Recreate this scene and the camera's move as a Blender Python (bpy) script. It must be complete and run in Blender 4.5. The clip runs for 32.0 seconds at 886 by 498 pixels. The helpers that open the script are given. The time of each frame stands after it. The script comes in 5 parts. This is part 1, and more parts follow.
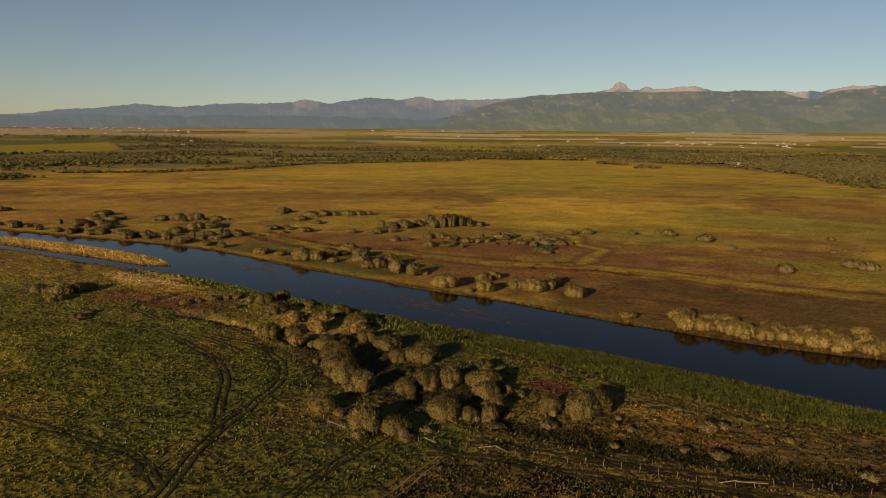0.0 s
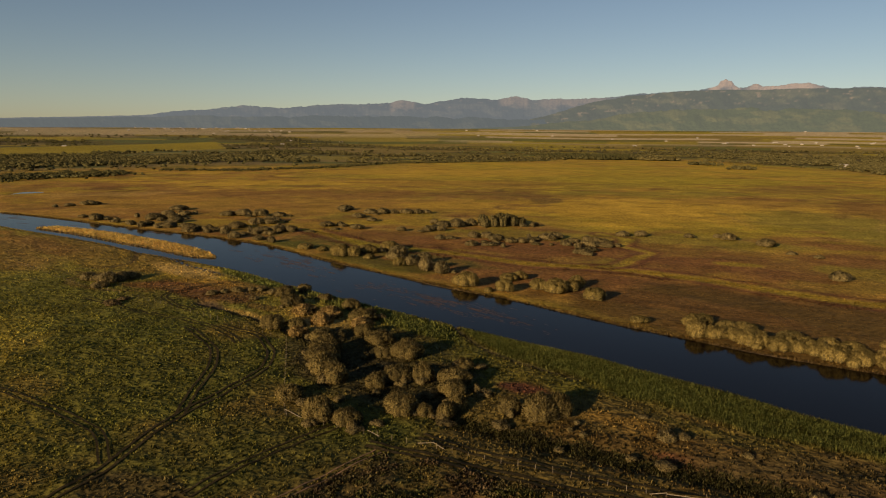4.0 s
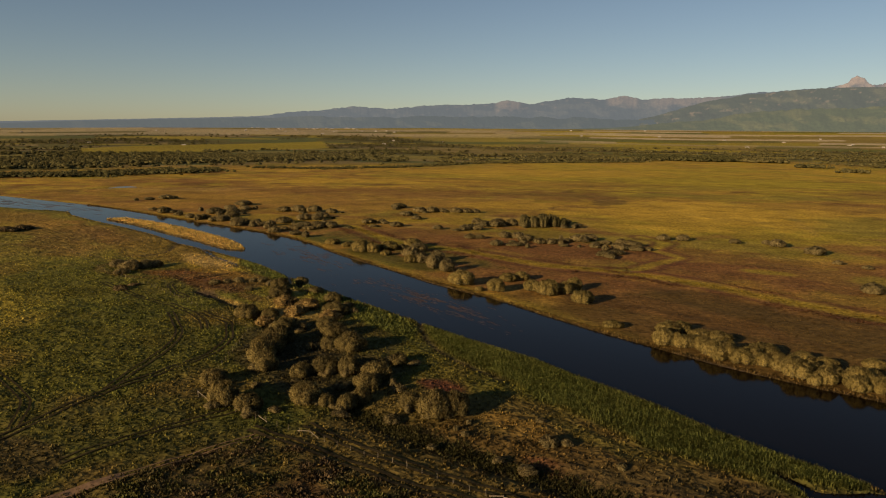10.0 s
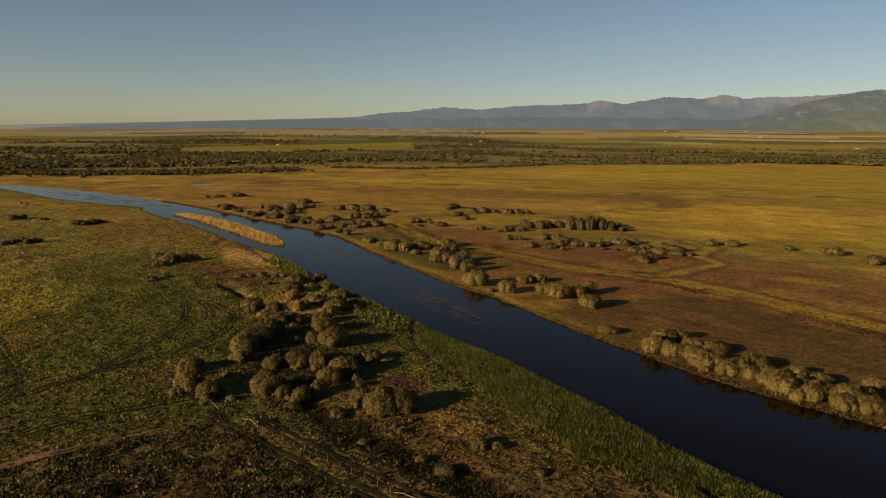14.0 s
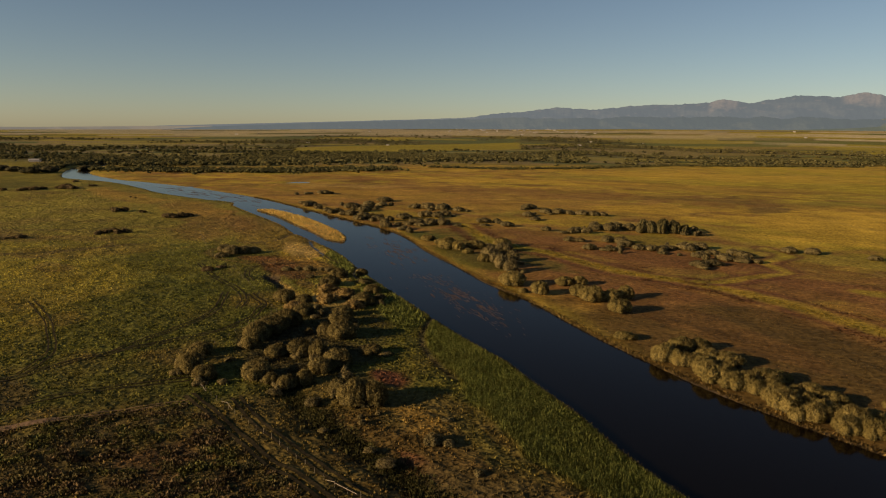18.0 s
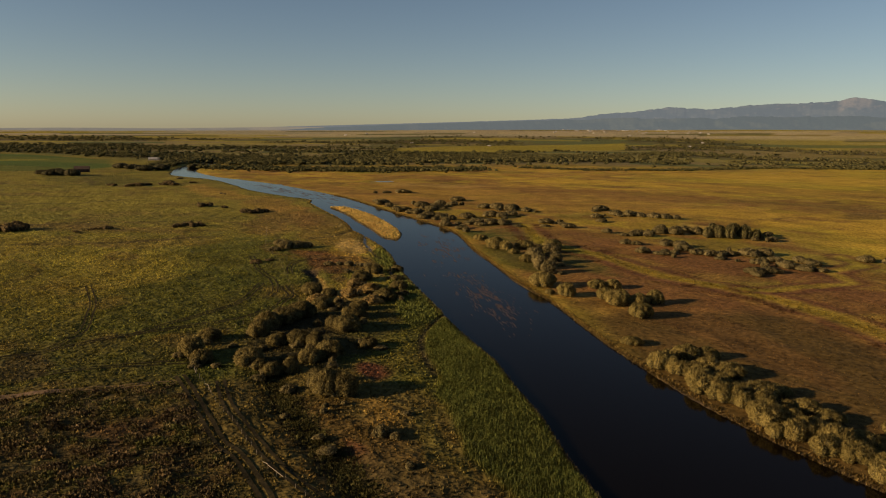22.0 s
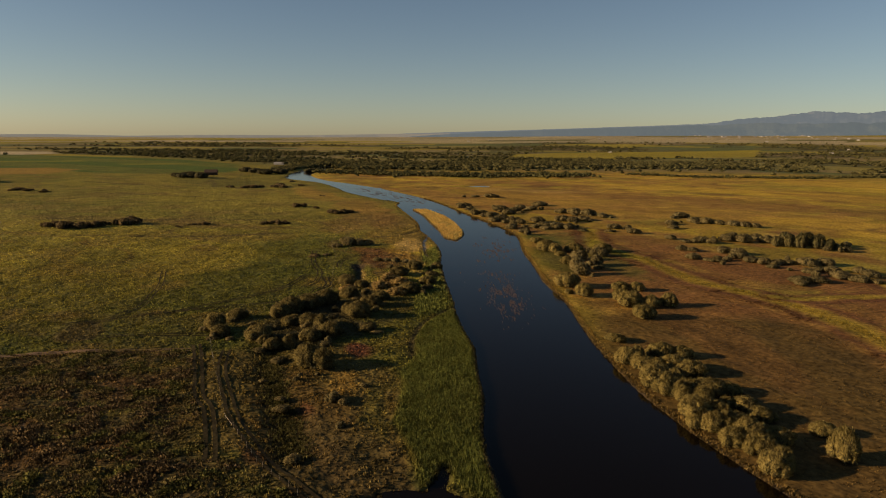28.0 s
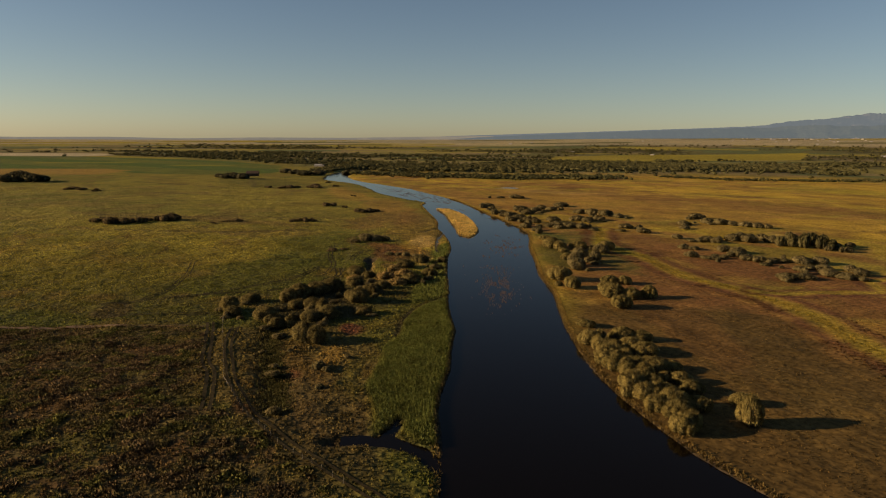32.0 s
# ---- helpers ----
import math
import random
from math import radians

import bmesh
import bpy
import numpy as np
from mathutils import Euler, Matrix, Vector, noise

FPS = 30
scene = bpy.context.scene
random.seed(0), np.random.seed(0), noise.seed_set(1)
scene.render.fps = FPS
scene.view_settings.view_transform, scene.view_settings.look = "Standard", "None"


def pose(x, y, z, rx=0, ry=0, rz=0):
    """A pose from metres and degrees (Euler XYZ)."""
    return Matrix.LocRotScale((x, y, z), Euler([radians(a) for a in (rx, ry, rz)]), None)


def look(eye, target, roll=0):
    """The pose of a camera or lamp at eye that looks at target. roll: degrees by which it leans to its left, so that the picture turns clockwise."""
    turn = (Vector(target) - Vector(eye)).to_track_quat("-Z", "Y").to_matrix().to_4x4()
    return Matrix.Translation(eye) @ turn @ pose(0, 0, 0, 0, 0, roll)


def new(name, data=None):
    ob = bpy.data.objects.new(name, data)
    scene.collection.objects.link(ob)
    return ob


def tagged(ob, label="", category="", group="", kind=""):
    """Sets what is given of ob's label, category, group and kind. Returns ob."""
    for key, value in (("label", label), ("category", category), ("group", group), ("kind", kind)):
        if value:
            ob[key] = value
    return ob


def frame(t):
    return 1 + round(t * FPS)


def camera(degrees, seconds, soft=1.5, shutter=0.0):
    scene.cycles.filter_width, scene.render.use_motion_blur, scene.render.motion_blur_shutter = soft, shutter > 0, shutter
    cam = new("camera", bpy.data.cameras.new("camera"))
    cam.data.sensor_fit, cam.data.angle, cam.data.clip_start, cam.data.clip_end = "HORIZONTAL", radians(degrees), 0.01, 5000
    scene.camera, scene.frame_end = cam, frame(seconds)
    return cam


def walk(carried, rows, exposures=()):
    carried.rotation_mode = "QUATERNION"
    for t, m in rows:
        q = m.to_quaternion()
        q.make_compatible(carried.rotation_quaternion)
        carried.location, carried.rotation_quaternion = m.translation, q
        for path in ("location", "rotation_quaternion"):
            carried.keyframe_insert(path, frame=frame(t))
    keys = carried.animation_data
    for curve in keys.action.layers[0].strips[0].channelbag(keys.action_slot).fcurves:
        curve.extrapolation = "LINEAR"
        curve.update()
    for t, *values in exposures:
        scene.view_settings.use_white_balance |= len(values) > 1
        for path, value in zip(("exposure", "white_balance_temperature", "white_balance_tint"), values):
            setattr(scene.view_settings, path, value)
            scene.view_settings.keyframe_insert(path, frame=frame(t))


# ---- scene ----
cam = camera(65.0, 32.0, soft=1.1)
PATH = [
    (0, (2.12, -1.406, 55.787), (2.105, 0.567, 55.46), 0.7),
    (1, (9.21, -1.457, 55.748), (9.116, 0.514, 55.421), 0.7),
    (2, (16.115, -1.275, 55.787), (15.945, 0.691, 55.459), 0.6),
    (3, (22.765, -0.888, 55.758), (22.527, 1.07, 55.429), 0.6),
    (6, (42.605, 1.471, 55.692), (42.229, 3.407, 55.36), 0.7),
    (7.5, (52.788, 3.273, 55.6), (52.333, 5.192, 55.268), 0.7),
    (9, (62.936, 5.653, 55.542), (62.402, 7.552, 55.21), 0.8),
    (10.5, (72.908, 8.465, 55.558), (72.289, 10.338, 55.225), 0.7),
    (12, (83.103, 11.757, 55.607), (82.393, 13.597, 55.274), 0.8),
    (14, (96.215, 16.793, 55.776), (95.381, 18.58, 55.442), 0.7),
    (17, (114.731, 26.131, 55.634), (113.691, 27.806, 55.299), 0.7),
    (19, (126.691, 33.611, 55.46), (125.509, 35.189, 55.123), 0.7),
    (21, (138.021, 41.825, 55.246), (136.727, 43.312, 54.909), 0.7),
    (23, (148.999, 50.219, 55.279), (147.591, 51.599, 54.942), 0.6),
    (25, (160.564, 56.345, 55.352), (159.069, 57.632, 55.019), 0.7),
    (28, (179.319, 62.307, 55.305), (177.725, 63.471, 54.982), 0.5),
    (30, (192.47, 63.777, 55.331), (190.834, 64.882, 55.011), 0.5),
    (32, (206.299, 64.44, 55.555), (204.632, 65.499, 55.238), 0.5),
]
walk(cam, [(t, look(eye, target, roll)) for t, eye, target, roll in PATH], [(0, 0.53, 7050, 14), (14, 0.55, 6950, 13), (32, 0.61, 6850, 12)])

# ---- world, sun, exposure ----
SUN_AZ, SUN_EL = radians(210.0), radians(14.8)      # azimuth from +y towards +x
world = bpy.data.worlds.new("world")
scene.world = world
world.use_nodes = True
wn = world.node_tree
sky = wn.nodes.new("ShaderNodeTexSky")
sky.sky_type = "NISHITA"
sky.sun_disc = False
sky.sun_elevation, sky.sun_rotation = SUN_EL, SUN_AZ
sky.altitude, sky.air_density, sky.dust_density, sky.ozone_density = 1850.0, 1.0, 1.4, 1.2
wn.links.new(sky.outputs[0], wn.nodes["Background"].inputs[0])
wn.nodes["Background"].inputs[1].default_value = 0.0485
sun = new("sun", bpy.data.lights.new("sun", "SUN"))
sun.data.energy, sun.data.angle, sun.data.color = 5.0, radians(0.5), (1.0, 0.71, 0.39)
to_sun = Vector((math.sin(SUN_AZ) * math.cos(SUN_EL), math.cos(SUN_AZ) * math.cos(SUN_EL), math.sin(SUN_EL)))
sun.rotation_euler = to_sun.to_track_quat("Z", "Y").to_euler()

# ---- arithmetic ----
rng = np.random.default_rng(7)


def lattice(ix, iy, seed):
    n = (ix.astype(np.int64) * 374761393 + iy.astype(np.int64) * 668265263 + seed * 1442695041) & 0x7FFFFFFF
    n = ((n ^ (n >> 13)) * 1274126177) & 0x7FFFFFFF
    return ((n ^ (n >> 16)) & 0xFFFF) / 65535.0


def value_noise(x, y, seed=0):
    x, y = np.asarray(x, float), np.asarray(y, float)
    ix, iy = np.floor(x), np.floor(y)
    u, v = x - ix, y - iy
    u, v = u * u * (3 - 2 * u), v * v * (3 - 2 * v)
    a, b = lattice(ix, iy, seed), lattice(ix + 1, iy, seed)
    c, d = lattice(ix, iy + 1, seed), lattice(ix + 1, iy + 1, seed)
    return (a * (1 - u) + b * u) * (1 - v) + (c * (1 - u) + d * u) * v


def fbm(x, y, size, octaves=4, seed=0):
    """Noise from 0 to 1, whose largest forms are about `size` metres across."""
    total, weight, amp, k = 0.0, 0.0, 1.0, 1.0 / size
    for n in range(octaves):
        total = total + amp * value_noise(x * k + 17.3 * n, y * k - 9.1 * n, seed + n)
        weight, amp, k = weight + amp, amp * 0.5, k * 2.03
    return total / weight


def smooth(a, b, x):
    t = np.clip((x - a) / (b - a), 0, 1)
    return t * t * (3 - 2 * t)


def line_distance(x, y, line):
    """Distance to a polyline, and how far along it (in metres) the nearest point is."""
    best, along, run = np.full(np.shape(x), 1e9), np.zeros(np.shape(x)), 0.0
    for (ax, ay), (bx, by) in zip(line[:-1], line[1:]):
        dx, dy = bx - ax, by - ay
        length = math.hypot(dx, dy)
        t = np.clip(((x - ax) * dx + (y - ay) * dy) / (length * length), 0, 1)
        d = np.hypot(x - ax - t * dx, y - ay - t * dy)
        along = np.where(d < best, run + t * length, along)
        best = np.minimum(best, d)
        run += length
    return best, along


def inside(x, y, poly):
    res = np.zeros(np.shape(x), bool)
    for (ax, ay), (bx, by) in zip(poly, poly[1:] + poly[:1]):
        if ay != by:
            res ^= ((ay > y) != (by > y)) & (x < (bx - ax) * (y - ay) / (by - ay) + ax)
    return res


def curved(line, step=3.0):
    """A Catmull-Rom line through the given points."""
    p = [Vector(q) for q in line]
    p = [2 * p[0] - p[1]] + p + [2 * p[-1] - p[-2]]
    out = []
    for a, b, c, d in zip(p, p[1:], p[2:], p[3:]):
        n = max(1, int((c - b).length / step))
        for k in range(n):
            t = k / n
            q = 0.5 * (2 * b + (c - a) * t + (2 * a - 5 * b + 4 * c - d) * t * t + (3 * b - a - 3 * c + d) * t**3)
            out.append((q.x, q.y))
    return out + [tuple(p[-2])]


def resampled(line, count):
    d = np.concatenate([[0], np.cumsum(np.hypot(*np.diff(np.array(line), axis=0).T))])
    return np.stack([np.interp(np.linspace(0, d[-1], count), d, np.array(line)[:, n]) for n in (0, 1)], -1)


# ---- plan ----
FAR_BANK = [(-905, 860), (-912, 720), (-880, 625), (-824, 562), (-720, 490), (-654, 462), (-590, 448), (-530, 446), (-462, 440), (-400, 429), (-306, 405), (-207, 366), (-136, 338),
            (-106, 322), (-70, 293), (-44, 274.5), (-10, 249.5), (16, 233.5), (36.5, 218.2), (55, 204.5), (74, 192), (93, 181), (105, 175.5), (121, 169.5),
            (131, 166.5), (147, 164), (175, 152), (230, 120), (330, 60), (500, -20)]
NEAR_BANK = [(-945, 860), (-950, 720), (-915, 610), (-841, 540), (-777, 492), (-700, 446), (-640, 421), (-563, 424), (-481, 404), (-415, 384), (-361, 377), (-305, 371), (-291, 359),
             (-258, 343), (-190, 311), (-154, 289), (-139, 283), (-105, 266), (-85, 254), (-66, 240), (-34, 219), (-3, 200), (7, 193), (22, 184),
             (42, 173), (57, 162), (70, 153), (82, 143), (93, 135), (105, 128), (112, 124), (121, 118), (150, 95), (210, 60), (310, 0), (480, -80)]
ISLAND = [(-257, 352), (-250, 360), (-216, 350), (-176, 331), (-142, 311), (-125, 298), (-115, 286), (-125, 286), (-154, 302), (-185, 318),
          (-219, 336), (-245, 347)]
INLET = [(113, 124), (105, 124.6), (99, 122.2), (94.5, 117), (92.5, 112)]
REED_GAP = [(97, 121.5), (94, 124), (91, 127.5)]
BANK_GAP = [(-66, 241), (-58, 229), (-46, 220.5), (-40, 219)]
ISLET_GAP = [(-138, 284), (-118, 267), (-106, 259), (-88, 247), (-78, 242.5)]
NOTCH = [(2, 199), (6, 190), (11, 180), (17, 172), (26, 164), (38, 156)]
SIDE_DITCH = [(-155, 289), (-148, 276), (-143, 265), (-147, 256), (-157, 250)]
OLD_CHANNEL = [(-82, 208), (-75, 204), (-67, 199.5), (-59, 195.5), (-53, 191.5), (-46, 187), (-39, 181), (-31, 175)]
PALE_EDGE = [(-71, 203), (-67, 201.5), (-59, 197.5), (-53, 193.5), (-48, 190.5), (-41, 186)]
DITCH = [(12, 130), (22, 125), (34, 120.5), (46, 117), (60, 113), (72, 108.5)]
SCRUB_EDGE = [(-40, 44), (-23, 66), (-16, 82), (-10, 92), (-4, 102), (2, 111), (14, 108.5), (27, 105), (40, 101.5), (52, 99), (62, 97), (74, 101), (86, 103), (110, 106), (168, 66), (146, 50), (112, 57), (84, 47), (56, 53), (30, 46), (4, 52), (-22, 43)]
POND_DITCH = [(-421, 554), (-428, 530), (-438, 485), (-455, 440)]
MEANDER = [(-105, 378), (-57, 331), (-20, 321), (-4, 313), (26, 298), (50, 296), (72, 290), (92, 278), (109, 264), (134, 250), (180, 228), (240, 205)]
MEANDER_LOOP = [(55, 300), (62, 304), (69, 320), (80, 339), (68, 357), (73, 383), (60, 400)]
REEDS = [(-3, 200), (7, 193), (22, 184), (42, 173), (57, 162), (70, 153), (82, 143), (93, 135), (105, 128), (103, 126), (98, 125.5), (92.5, 127.5), (94.5, 120.5), (81, 126.5),
         (69, 131), (58, 140), (47, 147), (39, 156), (25, 166), (14, 177), (8, 188)]
REEDS_UP = [(-105, 266), (-85, 254), (-66, 240), (-34, 219), (-3, 200), (5, 190), (8, 178), (-6, 186), (-22, 198), (-40, 212), (-70, 234), (-95, 250)]
far_c, near_c, island_c = curved(FAR_BANK, 12), curved(NEAR_BANK, 12), curved(ISLAND + ISLAND[:1], 6)
river_poly = far_c + near_c[::-1]
CENTRE = (60.0, 0.0)
FAR_AZ = [-180, -95, -79, -68, -56, -48, -41, -33, -26, -19, -7, 5, 15, 30, 50, 180]
FAR_EL = [-0.40, -0.42, -0.38, -0.34, -0.18, -0.10, 0.03, 0.12, 0.17, 0.27, 0.32, 0.36, 0.36, 0.40, 0.40, -0.40]
WATER = -0.42


def river_side(x, y):
    """Metres from the water's edge (negative on the water), and whether a place lies beyond the river."""
    d_far, _ = line_distance(x, y, far_c)
    d_near, _ = line_distance(x, y, near_c)
    d = np.minimum(d_far, d_near)
    wet = inside(x, y, river_poly)
    d_isle, _ = line_distance(x, y, island_c)
    isle = inside(x, y, island_c[:-1])
    s = np.where(wet, -d, d)
    s = np.where(isle, d_isle, np.where(wet, -np.minimum(d, d_isle), s))
    return s, (d_far < d_near), isle


def heights(x, y):
    x, y = np.asarray(x, float), np.asarray(y, float)
    r = np.hypot(x - CENTRE[0], y - CENTRE[1])
    az = np.degrees(np.arctan2(x - CENTRE[0], y - CENTRE[1]))
    s, beyond, isle = river_side(x, y)
    wob = (fbm(x, y, 22, 2, 3) - 0.5) * 1.6
    shore = smooth(-5, 0, s + wob) * 1.80 + smooth(-0.3, 1.6, s + wob) * 0.40
    z = -2.2 + shore
    land = smooth(1, 30, s)
    z = z + land * ((fbm(x, y, 60, 3, 11) - 0.5) * 0.9 + (fbm(x, y, 9, 3, 12) - 0.5) * 0.55) * smooth(2400, 1200, r)
    z = z + smooth(1, 8, s) * (fbm(x, y, 4.6, 2, 13) - 0.5) * np.where(beyond, 0.40, 0.62) * smooth(620, 260, r)
    for line, deep, wide in ((INLET, 1.2, 1.7), (REED_GAP, 0.9, 1.2), (BANK_GAP, 0.7, 1.0), (ISLET_GAP, 0.7, 1.1), (NOTCH, 0.35, 1.0), (SIDE_DITCH, 0.3, 2.0), (DITCH, 1.1, 4.6), (OLD_CHANNEL, 1.4, 2.4), (POND_DITCH, 1.0, 4.0)):
        d, _ = line_distance(x, y, line)
        z = z - deep * np.exp(-((d / wide) ** 2)) * smooth(-1, 1.5, s)
    z = z - 1.3 * np.exp(-(((x + 421) / 12) ** 2 + ((y - 554) / 10) ** 2))
    end = 55 + 4450 * np.tan(np.radians(np.interp(az, FAR_AZ, FAR_EL)))
    lift = smooth(2000, 4450, r)
    return z + lift * end * smooth(1800, 4450, r) ** 0.5


# ---- colours of the ground cover (linear base colours) ----
COVER = {
    "green": (0.062, 0.072, 0.017), "olive": (0.090, 0.085, 0.021), "brown": (0.112, 0.076, 0.028), "red": (0.150, 0.076, 0.029),
    "gold": (0.390, 0.262, 0.038), "straw": (0.320, 0.225, 0.075), "lime": (0.275, 0.225, 0.026), "reed": (0.076, 0.089, 0.024),
    # wheat and farmland are greyed to suggest haze over the far plain
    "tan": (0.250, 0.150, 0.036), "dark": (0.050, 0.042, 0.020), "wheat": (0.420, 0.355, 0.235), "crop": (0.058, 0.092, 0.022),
    "moss": (0.200, 0.168, 0.030), "umber": (0.090, 0.058, 0.020), "farmland": (0.118, 0.112, 0.060), "mud": (0.050, 0.038, 0.026), "maroon": (0.095, 0.040, 0.024), "scrubland": (0.066, 0.052, 0.022), "rust": (0.092, 0.048, 0.024),
}
PATHS = [[(60, 560), (110, 505), (190, 470), (300, 462), (380, 480)], [(-20, 590), (50, 620), (150, 628), (260, 600)], [(170, 400), (250, 410), (330, 395)],
         [(200, 330), (235, 390), (228, 450), (262, 520)], [(-250, 560), (-150, 600), (-60, 600)], [(94, 636), (126, 595), (155, 586), (156, 510), (156, 444)]]
# x, y, half-length, half-width, turn in degrees, cover, strength
PATCHES_EAST = [
    (30, 275, 130, 26, -28, "red", 0.75), (110, 222, 60, 20, -33, "olive", 0.7), (128, 200, 110, 48, -28, "umber", 0.85), (190, 150, 110, 60, -30, "umber", 0.9), (75, 235, 60, 10, -33, "red", 0.6),
    (20, 345, 90, 22, -8, "red", 0.8), (150, 310, 70, 20, -12, "red", 0.65), (-180, 520, 220, 110, 8, "tan", 0.7), (-60, 330, 70, 14, -30, "olive", 0.8),
    (-40, 285, 45, 9, -36, "green", 0.75), (-88, 325, 22, 12, -20, "green", 0.9), (120, 460, 140, 60, 4, "lime", 0.6), (160, 560, 220, 80, 6, "gold", 0.75),
]
PATCHES_EAST_2 = [
    (-120, 620, 200, 50, 10, "red", 0.5), (60, 385, 120, 20, 0, "moss", 0.7), (300, 420, 120, 60, 0, "moss", 0.8), (-150, 760, 260, 40, 18, "gold", 0.8),
    (60, 900, 260, 120, 10, "lime", 0.55), (260, 620, 120, 50, 0, "red", 0.35), (-330, 560, 60, 26, 30, "straw", 0.35), (300, 330, 110, 40, -10, "gold", 0.6),
]
PATCHES_PLAIN = [
    (105, 510, 78, 80, 5, "gold", 0.7), (220, 490, 62, 62, 10, "moss", 0.85), (312, 560, 80, 95, 12, "red", 0.55), (298, 790, 60, 100, -60, "red", 0.4), (90, 312, 34, 22, 4, "red", 0.8),
    (132, 292, 30, 14, -18, "red", 0.75), (114, 315, 10, 5, -14, "lime", 0.6), (182, 288, 42, 30, -20, "moss", 0.7), (-60, 366, 44, 20, 10, "red", 0.7), (36, 340, 38, 24, 6, "red", 0.8),
    (95, 236, 60, 24, -30, "umber", 0.5), (-60, 770, 150, 60, 14, "red", 0.4), (29, 592, 14, 34, 0, "brown", 0.7), (-20, 640, 60, 16, 5, "brown", 0.45), (130, 690, 90, 30, 12, "moss", 0.7),
    (240, 900, 130, 60, 8, "lime", 0.8), (-100, 980, 190, 80, 12, "gold", 0.7), (380, 760, 60, 60, 0, "lime", 0.8),
]
PATCHES_WEST = [
    (-110, 205, 70, 30, -20, "green", 0.6), (-60, 150, 50, 30, -30, "green", 0.55), (-62, 232, 36, 9, -30, "straw", 0.55), (-90, 222, 28, 9, -28, "maroon", 0.7),
    (-105, 250, 40, 12, -30, "lime", 0.5), (26, 147, 8, 4.5, -25, "maroon", 0.95), (62, 122, 46, 18, -22, "brown", 0.22), (58, 117, 44, 14, -18, "umber", 0.7), (76, 121, 26, 7, -28, "umber", 0.6), (55, 119, 10, 2.5, -18, "maroon", 0.7), (78, 113, 12, 3, -8, "maroon", 0.6), (66, 128, 26, 4, -34, "olive", 0.6), (45, 133, 11, 6, -32, "tan", 0.4), (78, 102, 24, 2.2, -4, "maroon", 0.6),
    # First three dark patches paint thicket shade into the floor; last two darken the hollow.
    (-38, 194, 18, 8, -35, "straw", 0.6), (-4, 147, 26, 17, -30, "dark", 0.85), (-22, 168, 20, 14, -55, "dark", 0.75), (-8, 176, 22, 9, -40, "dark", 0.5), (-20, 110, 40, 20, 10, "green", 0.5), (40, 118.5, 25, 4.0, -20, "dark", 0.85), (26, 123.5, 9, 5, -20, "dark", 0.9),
]
PATCHES_BANK = [
    (-104, 226, 22, 7, -8, "red", 0.75), (-77, 205, 8, 3.4, -30, "mud", 0.9), (-39, 192, 8, 4.5, -30, "straw", 0.75), (-117, 256, 13, 4, -22, "straw", 0.7),
    (-75, 243, 18, 6, -32, "green", 0.8), (-92, 236, 14, 4, -20, "tan", 0.5), (-60, 205, 9, 3, -35, "brown", 0.7), (-135, 243, 14, 5, -10, "brown", 0.6),
]
PATCHES_WEST_2 = [
    (-170, 283, 90, 20, -28, "red", 0.38), (-116, 257, 24, 8, -32, "straw", 0.75), (-150, 296, 60, 5, -30, "lime", 0.7), (-78, 228, 16, 10, -30, "brown", 0.8),
    (-150, 300, 30, 9, -35, "brown", 0.7), (-230, 300, 60, 20, -25, "red", 0.4), (-300, 330, 60, 18, -20, "tan", 0.6), (-200, 265, 40, 16, -30, "red", 0.35),
    (-420, 350, 90, 16, -15, "tan", 0.6), (-250, 130, 120, 30, 20, "moss", 0.4), (-280, 170, 110, 14, 40, "brown", 0.5), (-420, 260, 140, 70, 0, "moss", 0.5),
    (-640, 330, 120, 40, 0, "olive", 0.7), (75, 118, 24, 7, -10, "brown", 0.5), (82, 113, 34, 10, -8, "scrubland", 0.75), (-34, 92, 13, 7, -20, "scrubland", 0.9),
]

FIELDS = [([(-1141, 20), (-1061, 209), (-914, 226), (-834, 292), (-800, 376), (-861, 440), (-1062, 510), (-1322, 488), (-1504, 418), (-1803, 222), (-1898, 20)], "crop", 0.95),
          ([(-1141, 20), (-1061, 209), (-985, 240), (-884, 181), (-936, 20)], "tan", 0.8),
          ([(-2200, 20), (-2073, 330), (-1881, 332), (-1800, 240), (-1900, 20)], "wheat", 0.9),
          ([(-1850, 330), (-1588, 440), (-1500, 425), (-1780, 240)], "lime", 0.7), ([(-1400, 120), (-1360, 300), (-1300, 300), (-1340, 120)], "lime", 0.45),
          ([(-1180, 330), (-1140, 440), (-1100, 440), (-1130, 330)], "lime", 0.45),
          ([(-1112, 1195), (-1000, 1480), (-930, 2000), (-1240, 2550), (-1480, 1760), (-1400, 1480)], "lime", 0.85)]
DRAINS = [[(-700, 200), (-653, 221), (-600, 255), (-556, 272)], [(-531, 182), (-505, 203), (-475, 218), (-440, 250)], [(-660, 329), (-610, 318), (-556, 300)],
          [(-330, 120), (-300, 150), (-285, 190), (-250, 240)], [(-420, 180), (-395, 230), (-400, 280)], [(-240, 120), (-200, 175), (-185, 225)]]


EDGE_AZ = [-98, -75, -60, -48, -33, -16, -1, 8, 14, 20, 27, 40]      # where the open meadow gives way to farmland
EDGE_R = [1750, 1700, 1040, 1000, 1110, 1160, 1480, 1680, 1480, 1290, 900, 720]


